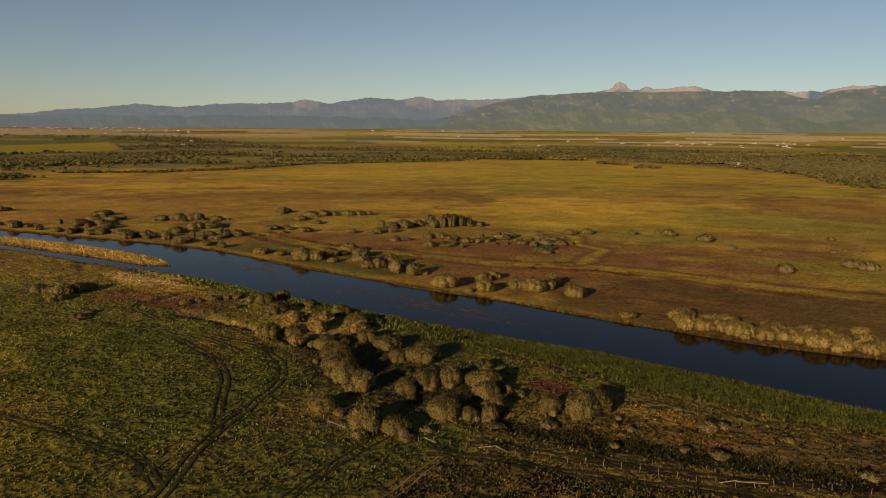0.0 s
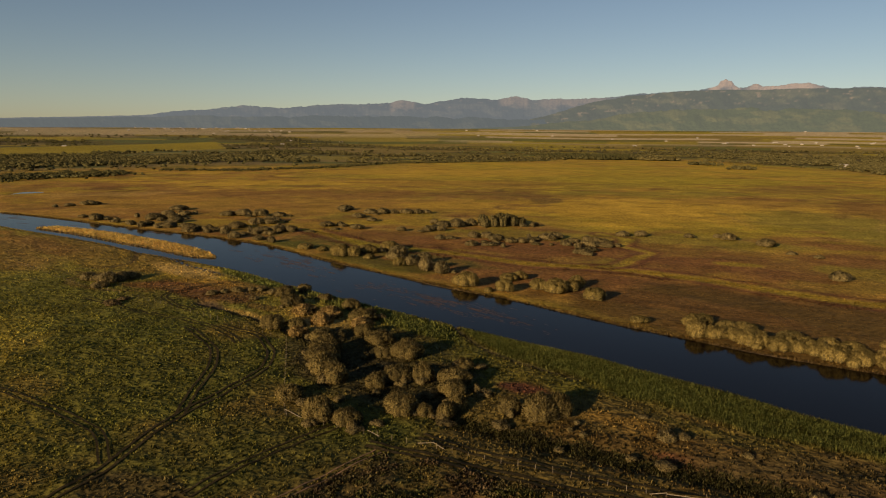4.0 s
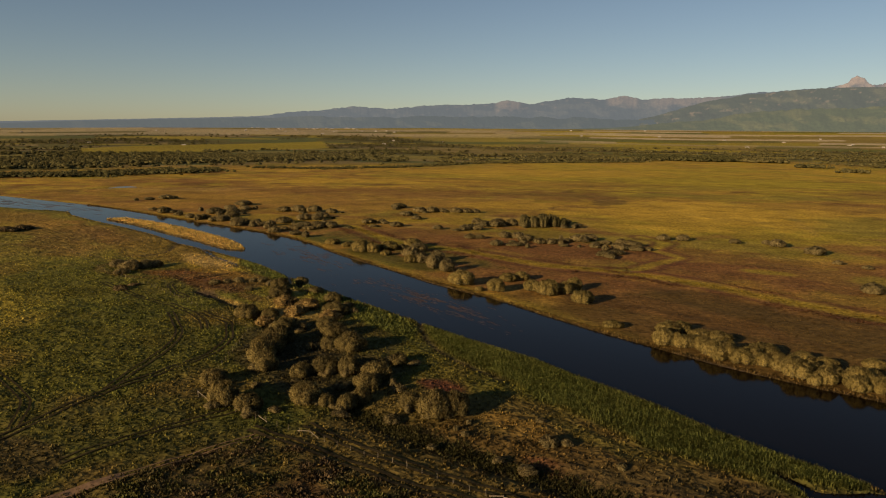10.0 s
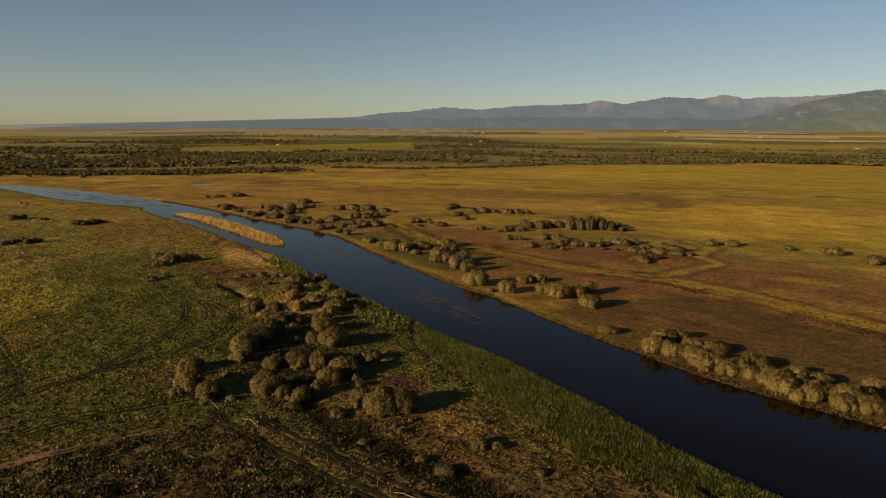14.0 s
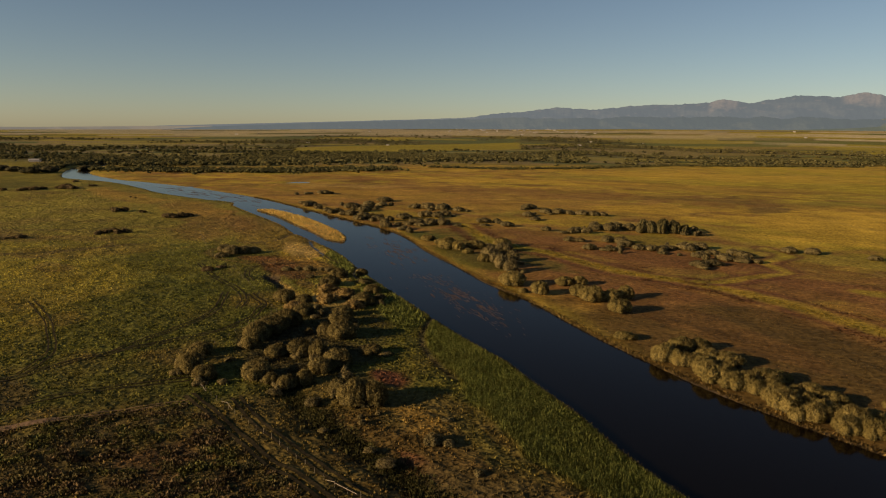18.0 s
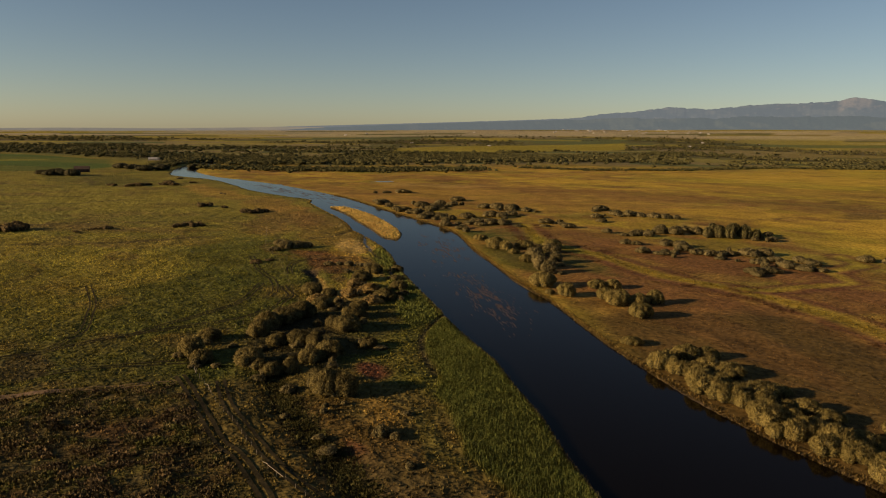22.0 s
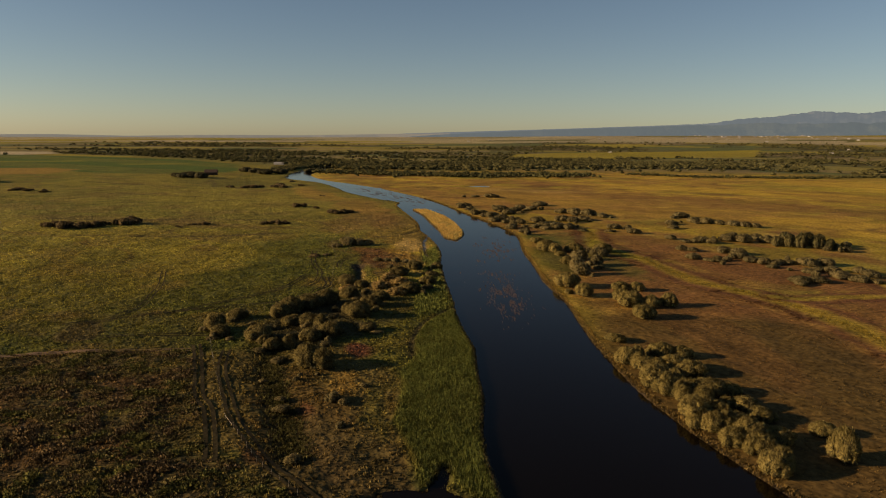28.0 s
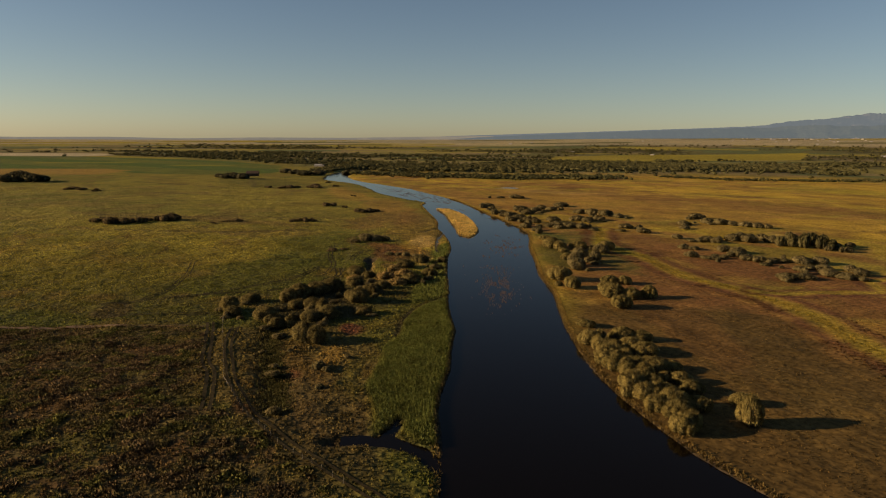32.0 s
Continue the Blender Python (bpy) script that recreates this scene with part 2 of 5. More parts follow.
def wooded(az, r):
    """How much of the far plain stands under trees: long bands across the view, from 0 to 1."""
    deep = np.log(np.maximum(r, 1))
    n = 0.72 * fbm(az / 10.0, deep / 0.075, 1.0, 3, 61) + 0.28 * fbm(az / 1.2, deep / 0.02, 1.0, 2, 62)
    cut = np.interp(az, [-98, -80, -72, -62, -50, -24, -14, 0, 14, 40], [0.55, 0.54, 0.515, 0.475, 0.475, 0.495, 0.52, 0.495, 0.49, 0.49])
    cut = cut - 0.05 * smooth(2500, 2100, r) * smooth(-10, 2, az) + 0.05 * smooth(2400, 3000, r) * smooth(-20, -6, az) + 0.04 * smooth(3000, 3800, r) + 0.05 * smooth(2500, 3200, r) * smooth(-50, -64, az)
    return smooth(cut - 0.012, cut + 0.03, n) * smooth(0, 120, r - np.interp(az, EDGE_AZ, EDGE_R)) * smooth(3500, 3200, r + 700 * smooth(-24, -14, az))


def cover(x, y):
    """The base colour of the ground at places x, y."""
    x, y = np.asarray(x, float), np.asarray(y, float)
    s, beyond, isle = river_side(x, y)
    r = np.hypot(x - CENTRE[0], y - CENTRE[1])
    az = np.degrees(np.arctan2(x - CENTRE[0], y - CENTRE[1]))
    c = {k: np.array(v) for k, v in COVER.items()}

    def mix(col, name, amount):
        return col + (c[name] - col) * np.clip(amount, 0, 1)[..., None]

    big, mid, fine = fbm(x, y, 90, 4, 21), fbm(x, y, 26, 4, 22), fbm(x, y, 7, 3, 23)
    west = np.broadcast_to(c["olive"], x.shape + (3,)).copy()
    west = mix(west, "green", smooth(0.42, 0.62, big) * 0.8)
    west = mix(west, "brown", smooth(0.48, 0.66, mid) * 0.65)
    west = mix(west, "moss", (0.55 + 0.45 * smooth(0.4, 0.7, fbm(x, y, 40, 3, 24))) * smooth(110, 250, r) * 0.68)
    east = np.broadcast_to(c["tan"], x.shape + (3,)).copy()
    streak = fbm(x * 0.7 + y * 0.12, y, 46, 5, 25)
    east = mix(east, "lime", smooth(0.30, 0.55, big) * smooth(330, 480, y) * smooth(-160, 60, x + 0.15 * y))
    east = mix(east, "gold", (0.30 + 0.55 * smooth(0.42, 0.62, streak)) * smooth(330, 560, y))
    east = mix(east, "red", smooth(0.50, 0.68, mid) * 0.6 * smooth(900, 400, y))
    east = mix(east, "moss", smooth(0.50, 0.72, fbm(x * 0.8, y, 45, 4, 26)) * 0.45)
    blot = fbm(x + 40 * (mid - 0.5), y + 60 * (big - 0.5), 64, 5, 31)
    east = mix(east, "red", smooth(0.56, 0.68, blot) * 0.65 * smooth(1100, 500, y))
    east = mix(east, "moss", smooth(0.44, 0.33, blot) * 0.45 * smooth(1300, 700, y))
    vein = np.abs(fbm(x * 0.8, y, 80, 4, 32) - 0.5)
    east = mix(east, "straw", smooth(0.012, 0.004, vein) * 0.45 * smooth(300, 420, y))
    brook = np.abs(fbm(x * 0.7 + 30 * big, y * 0.6, 120, 5, 33) - 0.5)
    east = mix(east, "umber", smooth(0.016, 0.005, brook) * 0.6 * smooth(330, 450, y) * smooth(1300, 900, y))
    east = mix(east, "lime", smooth(0.028, 0.018, brook) * smooth(0.012, 0.018, brook) * 0.6 * smooth(330, 450, y))
    crumb = fbm(x * 0.5 + y * 0.1, y, 15, 3, 35)
    east = mix(east, "red", smooth(0.58, 0.64, crumb) * 0.5 * smooth(1200, 800, y))
    east = mix(east, "lime", smooth(0.40, 0.35, crumb) * 0.5 * smooth(300, 420, y))
    col = np.where(beyond[..., None], east, west)
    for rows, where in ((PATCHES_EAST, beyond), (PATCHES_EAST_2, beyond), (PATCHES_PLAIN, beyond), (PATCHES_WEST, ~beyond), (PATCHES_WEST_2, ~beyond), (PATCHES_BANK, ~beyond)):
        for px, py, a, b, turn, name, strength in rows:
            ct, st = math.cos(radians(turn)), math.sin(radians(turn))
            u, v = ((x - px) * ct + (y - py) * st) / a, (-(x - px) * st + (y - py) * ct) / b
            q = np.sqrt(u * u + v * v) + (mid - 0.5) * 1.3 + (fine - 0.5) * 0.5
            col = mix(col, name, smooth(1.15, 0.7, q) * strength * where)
    for line, wide in ((MEANDER, 4.0), (MEANDER_LOOP, 3.0)):
        d, _ = line_distance(x, y, line)
        d = d + (fine - 0.5) * 3.2 + (mid - 0.5) * 4
        col = mix(col, "lime", smooth(wide * 1.2, wide * 0.8, d) * beyond * 0.46)
        col = mix(col, "maroon", np.exp(-((d - wide * 1.9) / 2.0) ** 2) * 0.75 * beyond)
    # faint grassy streaks and paths of the wide plain
    col = col * (1 + (fbm(x * 0.6 + y * 0.1, y - 0.1 * x, 11, 4, 28) - 0.5) * 0.75 * beyond * smooth(250, 380, r))[..., None]
    for line in PATHS:
        d, _ = line_distance(x, y, line)
        col = mix(col, "straw", np.exp(-((d + (fine - 0.5) * 2) / 1.6) ** 2) * 0.35)
    # farmland and far plain: long narrow fields in colours greyed for haze, dark ground under the woods
    deep = np.log(np.maximum(r, 1))
    far = smooth(-60, 160, r - np.interp(az, EDGE_AZ, EDGE_R) + (big - 0.5) * 160)
    row = np.floor(deep * 15 + 0.3 * np.sin(az * 0.31))
    cell = lattice(np.floor(az / 6.8 + 0.37 * row), row, 5)
    plain = np.broadcast_to(c["farmland"], x.shape + (3,)).copy()
    plain = mix(plain, "lime", smooth(-24, -8, az) * 0.35)
    plain = mix(plain, "crop", (cell < 0.16) * 0.5)
    plain = mix(plain, "lime", ((cell > 0.16) & (cell < 0.46)) * (0.34 + 0.2 * smooth(-24, -8, az)))
    plain = mix(plain, "straw", ((cell > 0.46) & (cell < 0.58)) * 0.30)
    plain = mix(plain, "tan", ((cell > 0.58) & (cell < 0.74)) * 0.22)
    plain = mix(plain, "olive", (cell > 0.74) * 0.6)
    row = np.floor(deep * 30 + 0.4 * np.sin(az * 0.23 + 1))
    thin = lattice(np.floor(az / 9.0 + 0.41 * row), row, 6)
    plain = mix(plain, "wheat", (thin > 0.52) * smooth(2800, 3100, r) * smooth(-14, -2, az) * 0.8)
    plain = mix(plain, "wheat", (thin > 0.34) * smooth(3150, 3400, r) * smooth(-2, -16, az) * 0.5)
    plain = mix(plain, "lime", (thin < 0.20) * smooth(2200, 2500, r) * 0.6)
    plain = plain * (0.88 + 0.24 * fbm(az * 4, deep * 220, 3.0, 3, 27))[..., None]
    plain = mix(plain, "dark", wooded(az, r) * 0.7)
    col = col + (plain - col) * far[..., None]
    d, _ = line_distance(x, y, SCRUB_EDGE + SCRUB_EDGE[:1])
    d = np.where(inside(x, y, SCRUB_EDGE), -d, d) + (mid - 0.5) * 16
    pasture = mix(np.broadcast_to(c["scrubland"], x.shape + (3,)).copy(), "rust", smooth(0.48, 0.66, fbm(x, y, 14, 4, 36)) * 0.6)
    pasture = mix(pasture, "olive", smooth(0.50, 0.66, fbm(x, y, 10, 4, 37)) * 0.55)
    col = col + (pasture - col) * smooth(4, -5, d)[..., None] * 0.92
    for poly, name, strength in FIELDS:
        d, _ = line_distance(x, y, poly + poly[:1])
        d = np.where(inside(x, y, poly), -d, d) + (fine - 0.5) * 8
        band = 0.82 + 0.18 * np.sign(np.sin((x * 0.42 - y) / 34)) * (name == "crop")
        col = mix(col, name, smooth(6, -6, d) * strength * band)
    sward = fbm(x * 0.9 + 6 * fine, y * 0.9, 9, 3, 38)
    col = col * (1 + (sward - 0.5) * 0.7 * ~beyond * smooth(170, 260, r) * smooth(1400, 700, r))[..., None]
    swale = np.abs(fbm(x * 0.5, y, 95, 4, 39) - 0.5)
    col = mix(col, "brown", smooth(0.014, 0.004, swale) * 0.55 * ~beyond * smooth(180, 280, r) * smooth(1100, 800, r))
    for line in DRAINS:
        d, _ = line_distance(x, y, line)
        col = mix(col, "scrubland", np.exp(-((d + (fine - 0.5) * 4) / 2.6) ** 2) * 0.75)
    col = mix(col, "lime", smooth(9, 2, s + (fine - 0.5) * 6) * beyond * (s > 0) * 0.32 * smooth(90, 20, x))
    # reeds, island and banks
    wobble = (fine - 0.5) * 3
    for poly, name in ((REEDS, "reed"), (REEDS_UP, "reed")):
        d, _ = line_distance(x, y, poly + poly[:1])
        d = np.where(inside(x, y, poly), -d, d) + wobble
        col = mix(col, name, smooth(1.5, -1.0, d) * 0.9)
    col = mix(col, "straw", isle * 0.75)
    col = mix(col, "straw", smooth(1.0, 0.5, s) * beyond * (s > 0) * 0.4 * smooth(80, 30, x))
    col = mix(col, "mud", smooth(0.9, -0.2, s))
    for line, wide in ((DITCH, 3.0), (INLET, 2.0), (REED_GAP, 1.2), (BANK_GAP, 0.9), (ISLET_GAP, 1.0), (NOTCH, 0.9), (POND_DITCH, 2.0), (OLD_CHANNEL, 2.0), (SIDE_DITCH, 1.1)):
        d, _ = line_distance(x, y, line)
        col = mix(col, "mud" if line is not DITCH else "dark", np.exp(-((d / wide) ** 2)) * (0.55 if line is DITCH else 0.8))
    d, _ = line_distance(x, y, PALE_EDGE)
    col = mix(col, "straw", np.exp(-((d + (fine - 0.5) * 0.8) / 0.7) ** 2) * 0.7)
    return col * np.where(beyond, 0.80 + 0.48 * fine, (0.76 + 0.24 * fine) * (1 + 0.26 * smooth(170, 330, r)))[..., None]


# ---- materials ----
def material(name, rough=0.9, spec=0.15):
    m = bpy.data.materials.new(name)
    m.use_nodes = True
    nt = m.node_tree
    b = nt.nodes["Principled BSDF"]
    b.inputs["Roughness"].default_value = rough
    b.inputs["Specular IOR Level"].default_value = spec
    return m, nt, b


def node(nt, kind, **values):
    n = nt.nodes.new(kind)
    for key, value in values.items():
        n.inputs[key].default_value = value
    return n


def world_noise(nt, size, detail=4.0):
    """A noise texture in world metres whose forms are about `size` across."""
    geo = nt.nodes.new("ShaderNodeNewGeometry")
    tex = node(nt, "ShaderNodeTexNoise", Scale=1.0 / size, Detail=detail, Roughness=0.6)
    nt.links.new(geo.outputs["Position"], tex.inputs["Vector"])
    return tex.outputs[0]


def ranged(nt, value, low, high, a=0.3, b=0.7):
    n = node(nt, "ShaderNodeMapRange")
    for key, v in zip((1, 2, 3, 4), (a, b, low, high)):
        n.inputs[key].default_value = v
    nt.links.new(value, n.inputs[0])
    return n.outputs[0]


def times(nt, colour, value):
    n = nt.nodes.new("ShaderNodeVectorMath")
    n.operation = "SCALE"
    nt.links.new(colour, n.inputs[0])
    nt.links.new(value, n.inputs["Scale"])
    return n.outputs[0]


def bumped(nt, b, value, strength, distance):
    n = node(nt, "ShaderNodeBump", Strength=strength, Distance=distance)
    nt.links.new(value, n.inputs["Height"])
    nt.links.new(n.outputs[0], b.inputs["Normal"])


def leafy(nt, b, colour, through_light):
    """Thin blades and leaves: part of the light passes through them."""
    d, t = nt.nodes.new("ShaderNodeBsdfDiffuse"), nt.nodes.new("ShaderNodeBsdfTranslucent")
    mixer, end = node(nt, "ShaderNodeMixShader", Fac=through_light), nt.nodes["Material Output"]
    for k, n in ((1, d), (2, t)):
        nt.links.new(colour, n.inputs["Color"])
        nt.links.new(n.outputs[0], mixer.inputs[k])
    nt.links.new(mixer.outputs[0], end.inputs["Surface"])
    nt.nodes.remove(b)


def painted_material(name, grain=0.5, rough=1.0, bump=0.0, bump_size=1.0, blade=0.0):
    """Ground cover: its colour is an attribute of the mesh, with grain at two scales."""
    m, nt, b = material(name, rough, 0.05)
    att = nt.nodes.new("ShaderNodeAttribute")
    att.attribute_name = "cover"
    c = times(nt, att.outputs["Color"], ranged(nt, world_noise(nt, bump_size, 5), 1 - grain, 1 + grain))
    c = times(nt, c, ranged(nt, world_noise(nt, 6.0, 3), 0.85, 1.15))
    if blade:
        leafy(nt, b, c, blade)
        return m
    nt.links.new(c, b.inputs["Base Color"])
    if bump:
        add = nt.nodes.new("ShaderNodeMath")
        add.operation = "ADD"
        nt.links.new(world_noise(nt, bump_size, 6), add.inputs[0])
        nt.links.new(ranged(nt, world_noise(nt, bump_size * 4, 3), 0.0, 1.6), add.inputs[1])
        lift = nt.nodes.new("ShaderNodeMath")
        lift.operation = "MULTIPLY"
        nt.links.new(add.outputs[0], lift.inputs[0])
        nt.links.new(att.outputs["Alpha"], lift.inputs[1])
        bumped(nt, b, lift.outputs[0], 1.0, bump)
    return m


def leaf_material(name, a, b2, through_light=0.3):
    """Foliage: colour varies from plant to plant and from spray to spray."""
    m, nt, b = material(name)
    info, geo = nt.nodes.new("ShaderNodeObjectInfo"), nt.nodes.new("ShaderNodeNewGeometry")
    mixer = nt.nodes.new("ShaderNodeMix")
    mixer.data_type = "RGBA"
    mixer.inputs[6].default_value, mixer.inputs[7].default_value = (*a, 1), (*b2, 1)
    nt.links.new(info.outputs["Random"], mixer.inputs[0])
    c = times(nt, mixer.outputs[2], ranged(nt, geo.outputs["Random Per Island"], 0.68, 1.32, 0, 1))
    c = times(nt, c, ranged(nt, world_noise(nt, 1.6, 3), 0.75, 1.25))
    leafy(nt, b, c, through_light)
    return m


def plain_material(name, colour, rough=0.8, spec=0.2, grain=0.25, size=0.3):
    m, nt, b = material(name, rough, spec)
    rgb = nt.nodes.new("ShaderNodeRGB")
    rgb.outputs[0].default_value = (*colour, 1)
    nt.links.new(times(nt, rgb.outputs[0], ranged(nt, world_noise(nt, size), 1 - grain, 1 + grain)), b.inputs["Base Color"])
    return m


GROUND = painted_material("ground_cover", 0.55, 1.0, 0.55, 1.6)
GRASS = painted_material("grass_blades", 0.30, 0.85, blade=0.38)
REED = painted_material("reed_blades", 0.30, 0.85, blade=0.16)
WILLOW = leaf_material("willow_leaves", (0.138, 0.115, 0.050), (0.198, 0.163, 0.068))
GREY_WILLOW = leaf_material("grey_willow_leaves", (0.172, 0.146, 0.074), (0.238, 0.198, 0.098))
FIELD_WILLOW = leaf_material("field_willow_leaves", (0.125, 0.098, 0.056), (0.175, 0.134, 0.074))
PALE_WILLOW = leaf_material("pale_willow_leaves", (0.215, 0.176, 0.066), (0.290, 0.234, 0.088))
STAND_LEAVES = leaf_material("cottonwood_leaves", (0.118, 0.108, 0.050), (0.168, 0.146, 0.068))
SCRUB = leaf_material("scrub_leaves", (0.260, 0.190, 0.080), (0.330, 0.240, 0.100))
# Greyed and lightened: distance haze is mixed into this leaf colour.
DARK_TREE = leaf_material("dark_leaves", (0.084, 0.082, 0.048), (0.125, 0.114, 0.066))
FOREST = leaf_material("far_tree_leaves", (0.068, 0.068, 0.030), (0.112, 0.102, 0.046), 0.25)
# Dark core colour imitates the shade deep inside a bush crown.
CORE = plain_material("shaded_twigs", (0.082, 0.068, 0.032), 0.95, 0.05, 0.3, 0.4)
BARK = plain_material("willow_bark", (0.150, 0.115, 0.080), 0.9, 0.1, 0.35, 0.2)
POST = plain_material("weathered_post_wood", (0.185, 0.160, 0.122), 0.85, 0.15, 0.3, 0.15)
# Packed soil, darkened to carry the shade of the grass beside each rut.
RUT_SHADE_SOIL = plain_material("rut_shade_soil", (0.032, 0.026, 0.013), 0.95, 0.05, 0.6, 0.7)
DIRT = plain_material("dry_dirt_road", (0.150, 0.100, 0.062), 0.95, 0.1, 0.3, 0.9)
WEED = plain_material("water_weed", (0.082, 0.047, 0.026), 0.6, 0.3, 0.4, 1.2)
WALL = plain_material("white_siding", (0.300, 0.285, 0.262), 0.7, 0.3, 0.1, 3.0)
ROOF = plain_material("pale_metal_roof", (0.300, 0.290, 0.285), 0.45, 0.4, 0.2, 3.0)

WATER_MAT, nt, b = material("river_water", 0.09, 0.08)
b.inputs["Base Color"].default_value = (0.0042, 0.0030, 0.0019, 1)
b.inputs["IOR"].default_value = 1.33
bumped(nt, b, world_noise(nt, 2.2, 3), 0.10, 0.10)


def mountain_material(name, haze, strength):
    """Distant slopes: a base colour, tinted blue for haze on the far ranges, with emission that imitates the pale air
    in front of them.
    """
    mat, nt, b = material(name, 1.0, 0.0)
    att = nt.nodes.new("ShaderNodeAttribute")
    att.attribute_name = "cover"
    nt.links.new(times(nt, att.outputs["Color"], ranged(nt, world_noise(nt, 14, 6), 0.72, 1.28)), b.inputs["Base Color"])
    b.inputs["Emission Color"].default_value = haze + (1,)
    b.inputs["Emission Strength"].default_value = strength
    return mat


# ---- building helpers ----
def mesh_of(name, verts, faces, mat, colours=None, shade=False, normals=None):
    """A mesh from arrays; faces all have the same number of corners."""
    verts, faces = np.asarray(verts, np.float32), np.asarray(faces, np.int32)
    me = bpy.data.meshes.new(name)
    n, k = faces.shape
    me.vertices.add(len(verts))
    me.vertices.foreach_set("co", verts.ravel())
    me.loops.add(n * k)
    me.loops.foreach_set("vertex_index", faces.ravel())
    me.polygons.add(n)
    me.polygons.foreach_set("loop_start", np.arange(0, n * k, k, dtype=np.int32))
    me.polygons.foreach_set("use_smooth", np.full(n, shade))
    if colours is not None:
        layer = me.attributes.new("cover", "FLOAT_COLOR", "POINT")
        rgba = np.ones((len(verts), 4), np.float32)
        rgba[:, : np.shape(colours)[1]] = colours
        layer.data.foreach_set("color", rgba.ravel())
    me.materials.append(mat)
    me.update(calc_edges=True)
    if normals is not None:
        me.normals_split_custom_set_from_vertices(np.asarray(normals, np.float32))
    return me


def part(name, me, parent, label=""):
    ob = new(name, me)
    ob.parent = parent
    return tagged(ob, label)


def empty(name, m, label, category, group=""):
    ob = new(name)
    ob.matrix_basis = m
    return tagged(ob, label, category, group)


# ---- ground ----
def polar_sheet(azimuths, radii):
    a, r = np.meshgrid(np.radians(azimuths), radii, indexing="ij")
    n, k = a.shape
    i, j = np.meshgrid(np.arange(n - 1), np.arange(k - 1), indexing="ij")
    q = np.stack([i * k + j, i * k + j + 1, (i + 1) * k + j + 1, (i + 1) * k + j], -1).reshape(-1, 4)
    return CENTRE[0] + r.ravel() * np.sin(a.ravel()), CENTRE[1] + r.ravel() * np.cos(a.ravel()), q, n, k


azimuths = np.concatenate([np.arange(-98, 48, 0.26), np.arange(48, 262, 4.0), [262.0]])
radii = np.concatenate([[0.5, 12, 24, 36], np.geomspace(48, 4900, 640)])
gx, gy, quads, n_az, n_r = polar_sheet(azimuths, radii)
tussock = np.where(river_side(gx, gy)[1], 0.20, 0.78)[:, None]      # how tussocky the ground is
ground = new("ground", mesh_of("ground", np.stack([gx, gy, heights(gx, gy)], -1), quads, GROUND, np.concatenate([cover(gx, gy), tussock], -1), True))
tagged(ground, "flat marshy meadow of green, gold and rust-red autumn grass", "ground", kind="structure")

# ---- river water ----
lf, ln = resampled(far_c, 240), resampled(near_c, 240)
out = lf - ln
out = out / np.linalg.norm(out, axis=1, keepdims=True)
lf, ln = lf + out * 6, ln - out * 18
vs = np.concatenate([np.c_[lf, np.full(240, WATER)], np.c_[ln, np.full(240, WATER)]])
k = np.arange(239)
water = new("water", mesh_of("water", vs, np.stack([k, 240 + k, 241 + k, k + 1], -1), WATER_MAT))
tagged(water, "calm dark river water that mirrors the sky", "river", kind="structure")
pond = new("water", mesh_of("pond_water", [(-444, 535, -0.62), (-398, 535, -0.62), (-398, 574, -0.62), (-444, 574, -0.62)], [(0, 1, 2, 3)], WATER_MAT))
tagged(pond, "small still pool in the far meadow", "water", kind="structure")

# ---- mountains ----
SKY_AZ = [-100, -90, -78, -66, -55.5, -44, -37.6, -32.3, -30.4, -28.9, -26.4, -24.1, -22.0, -20.4, -18.4, -15.4, -13.1, -12.3, -10.4, -7.4, -4.8, -3.2, -1.8,
          0.4, 3.4, 6.3, 9.4, 11.2, 11.8, 12.15, 12.3, 12.5, 12.65, 12.85, 13.1, 13.3, 13.6, 14.2, 14.6, 14.9, 15.2, 15.6, 16.4, 17.6, 18.3, 18.8, 19.4, 21.9, 24.3, 25.2, 26.0, 26.8, 27.3,
          28.2, 28.8, 29.4, 30, 31.5, 40, 50]
SKY_EL = [-0.6, -0.6, -0.6, -0.5, 0.12, 0.55, 0.80, 1.02, 1.30, 1.45, 1.70, 1.92, 1.72, 1.88, 2.10, 2.14, 2.30, 2.52, 2.24, 2.76, 2.66, 2.98, 2.64,
          2.72, 2.78, 3.10, 3.36, 3.42, 3.55, 3.72, 3.95, 4.10, 4.15, 4.04, 4.00, 3.72, 3.54, 3.54, 3.78, 3.82, 3.62, 3.62, 3.70, 3.78, 3.82, 3.62, 3.46, 3.42, 3.35, 3.22, 3.45, 3.40, 3.50,
          3.62, 3.72, 3.62, 3.63, 3.75, 3.8, 3.0]
FOOT_AZ = [-14, -9, -4, 0, 3, 6, 10, 14, 20, 25, 27, 32, 50]
FOOT_EL = [0.0, 0.25, 0.5, 0.85, 1.15, 1.65, 1.95, 2.05, 1.9, 1.5, 1.1, 1.7, 1.9]
ROCK = np.array((0.128, 0.104, 0.088))
FRONT_AZ = [-4, 0, 1.5, 3, 5.4, 8.6, 11, 13, 15.5, 18.7, 20, 22.5, 24.2, 25.4, 26.6, 27.2, 28, 30, 32.5, 50]
FRONT_EL = [0.6, 1.6, 2.1, 2.5, 2.95, 3.28, 3.36, 3.40, 3.36, 3.44, 3.38, 3.38, 3.30, 2.95, 2.75, 3.1, 3.4, 3.52, 3.7, 3.4]
LOW_AZ = [-60, -52, -45, -38, -30, -24, -18, -12, -7, -2, 4]
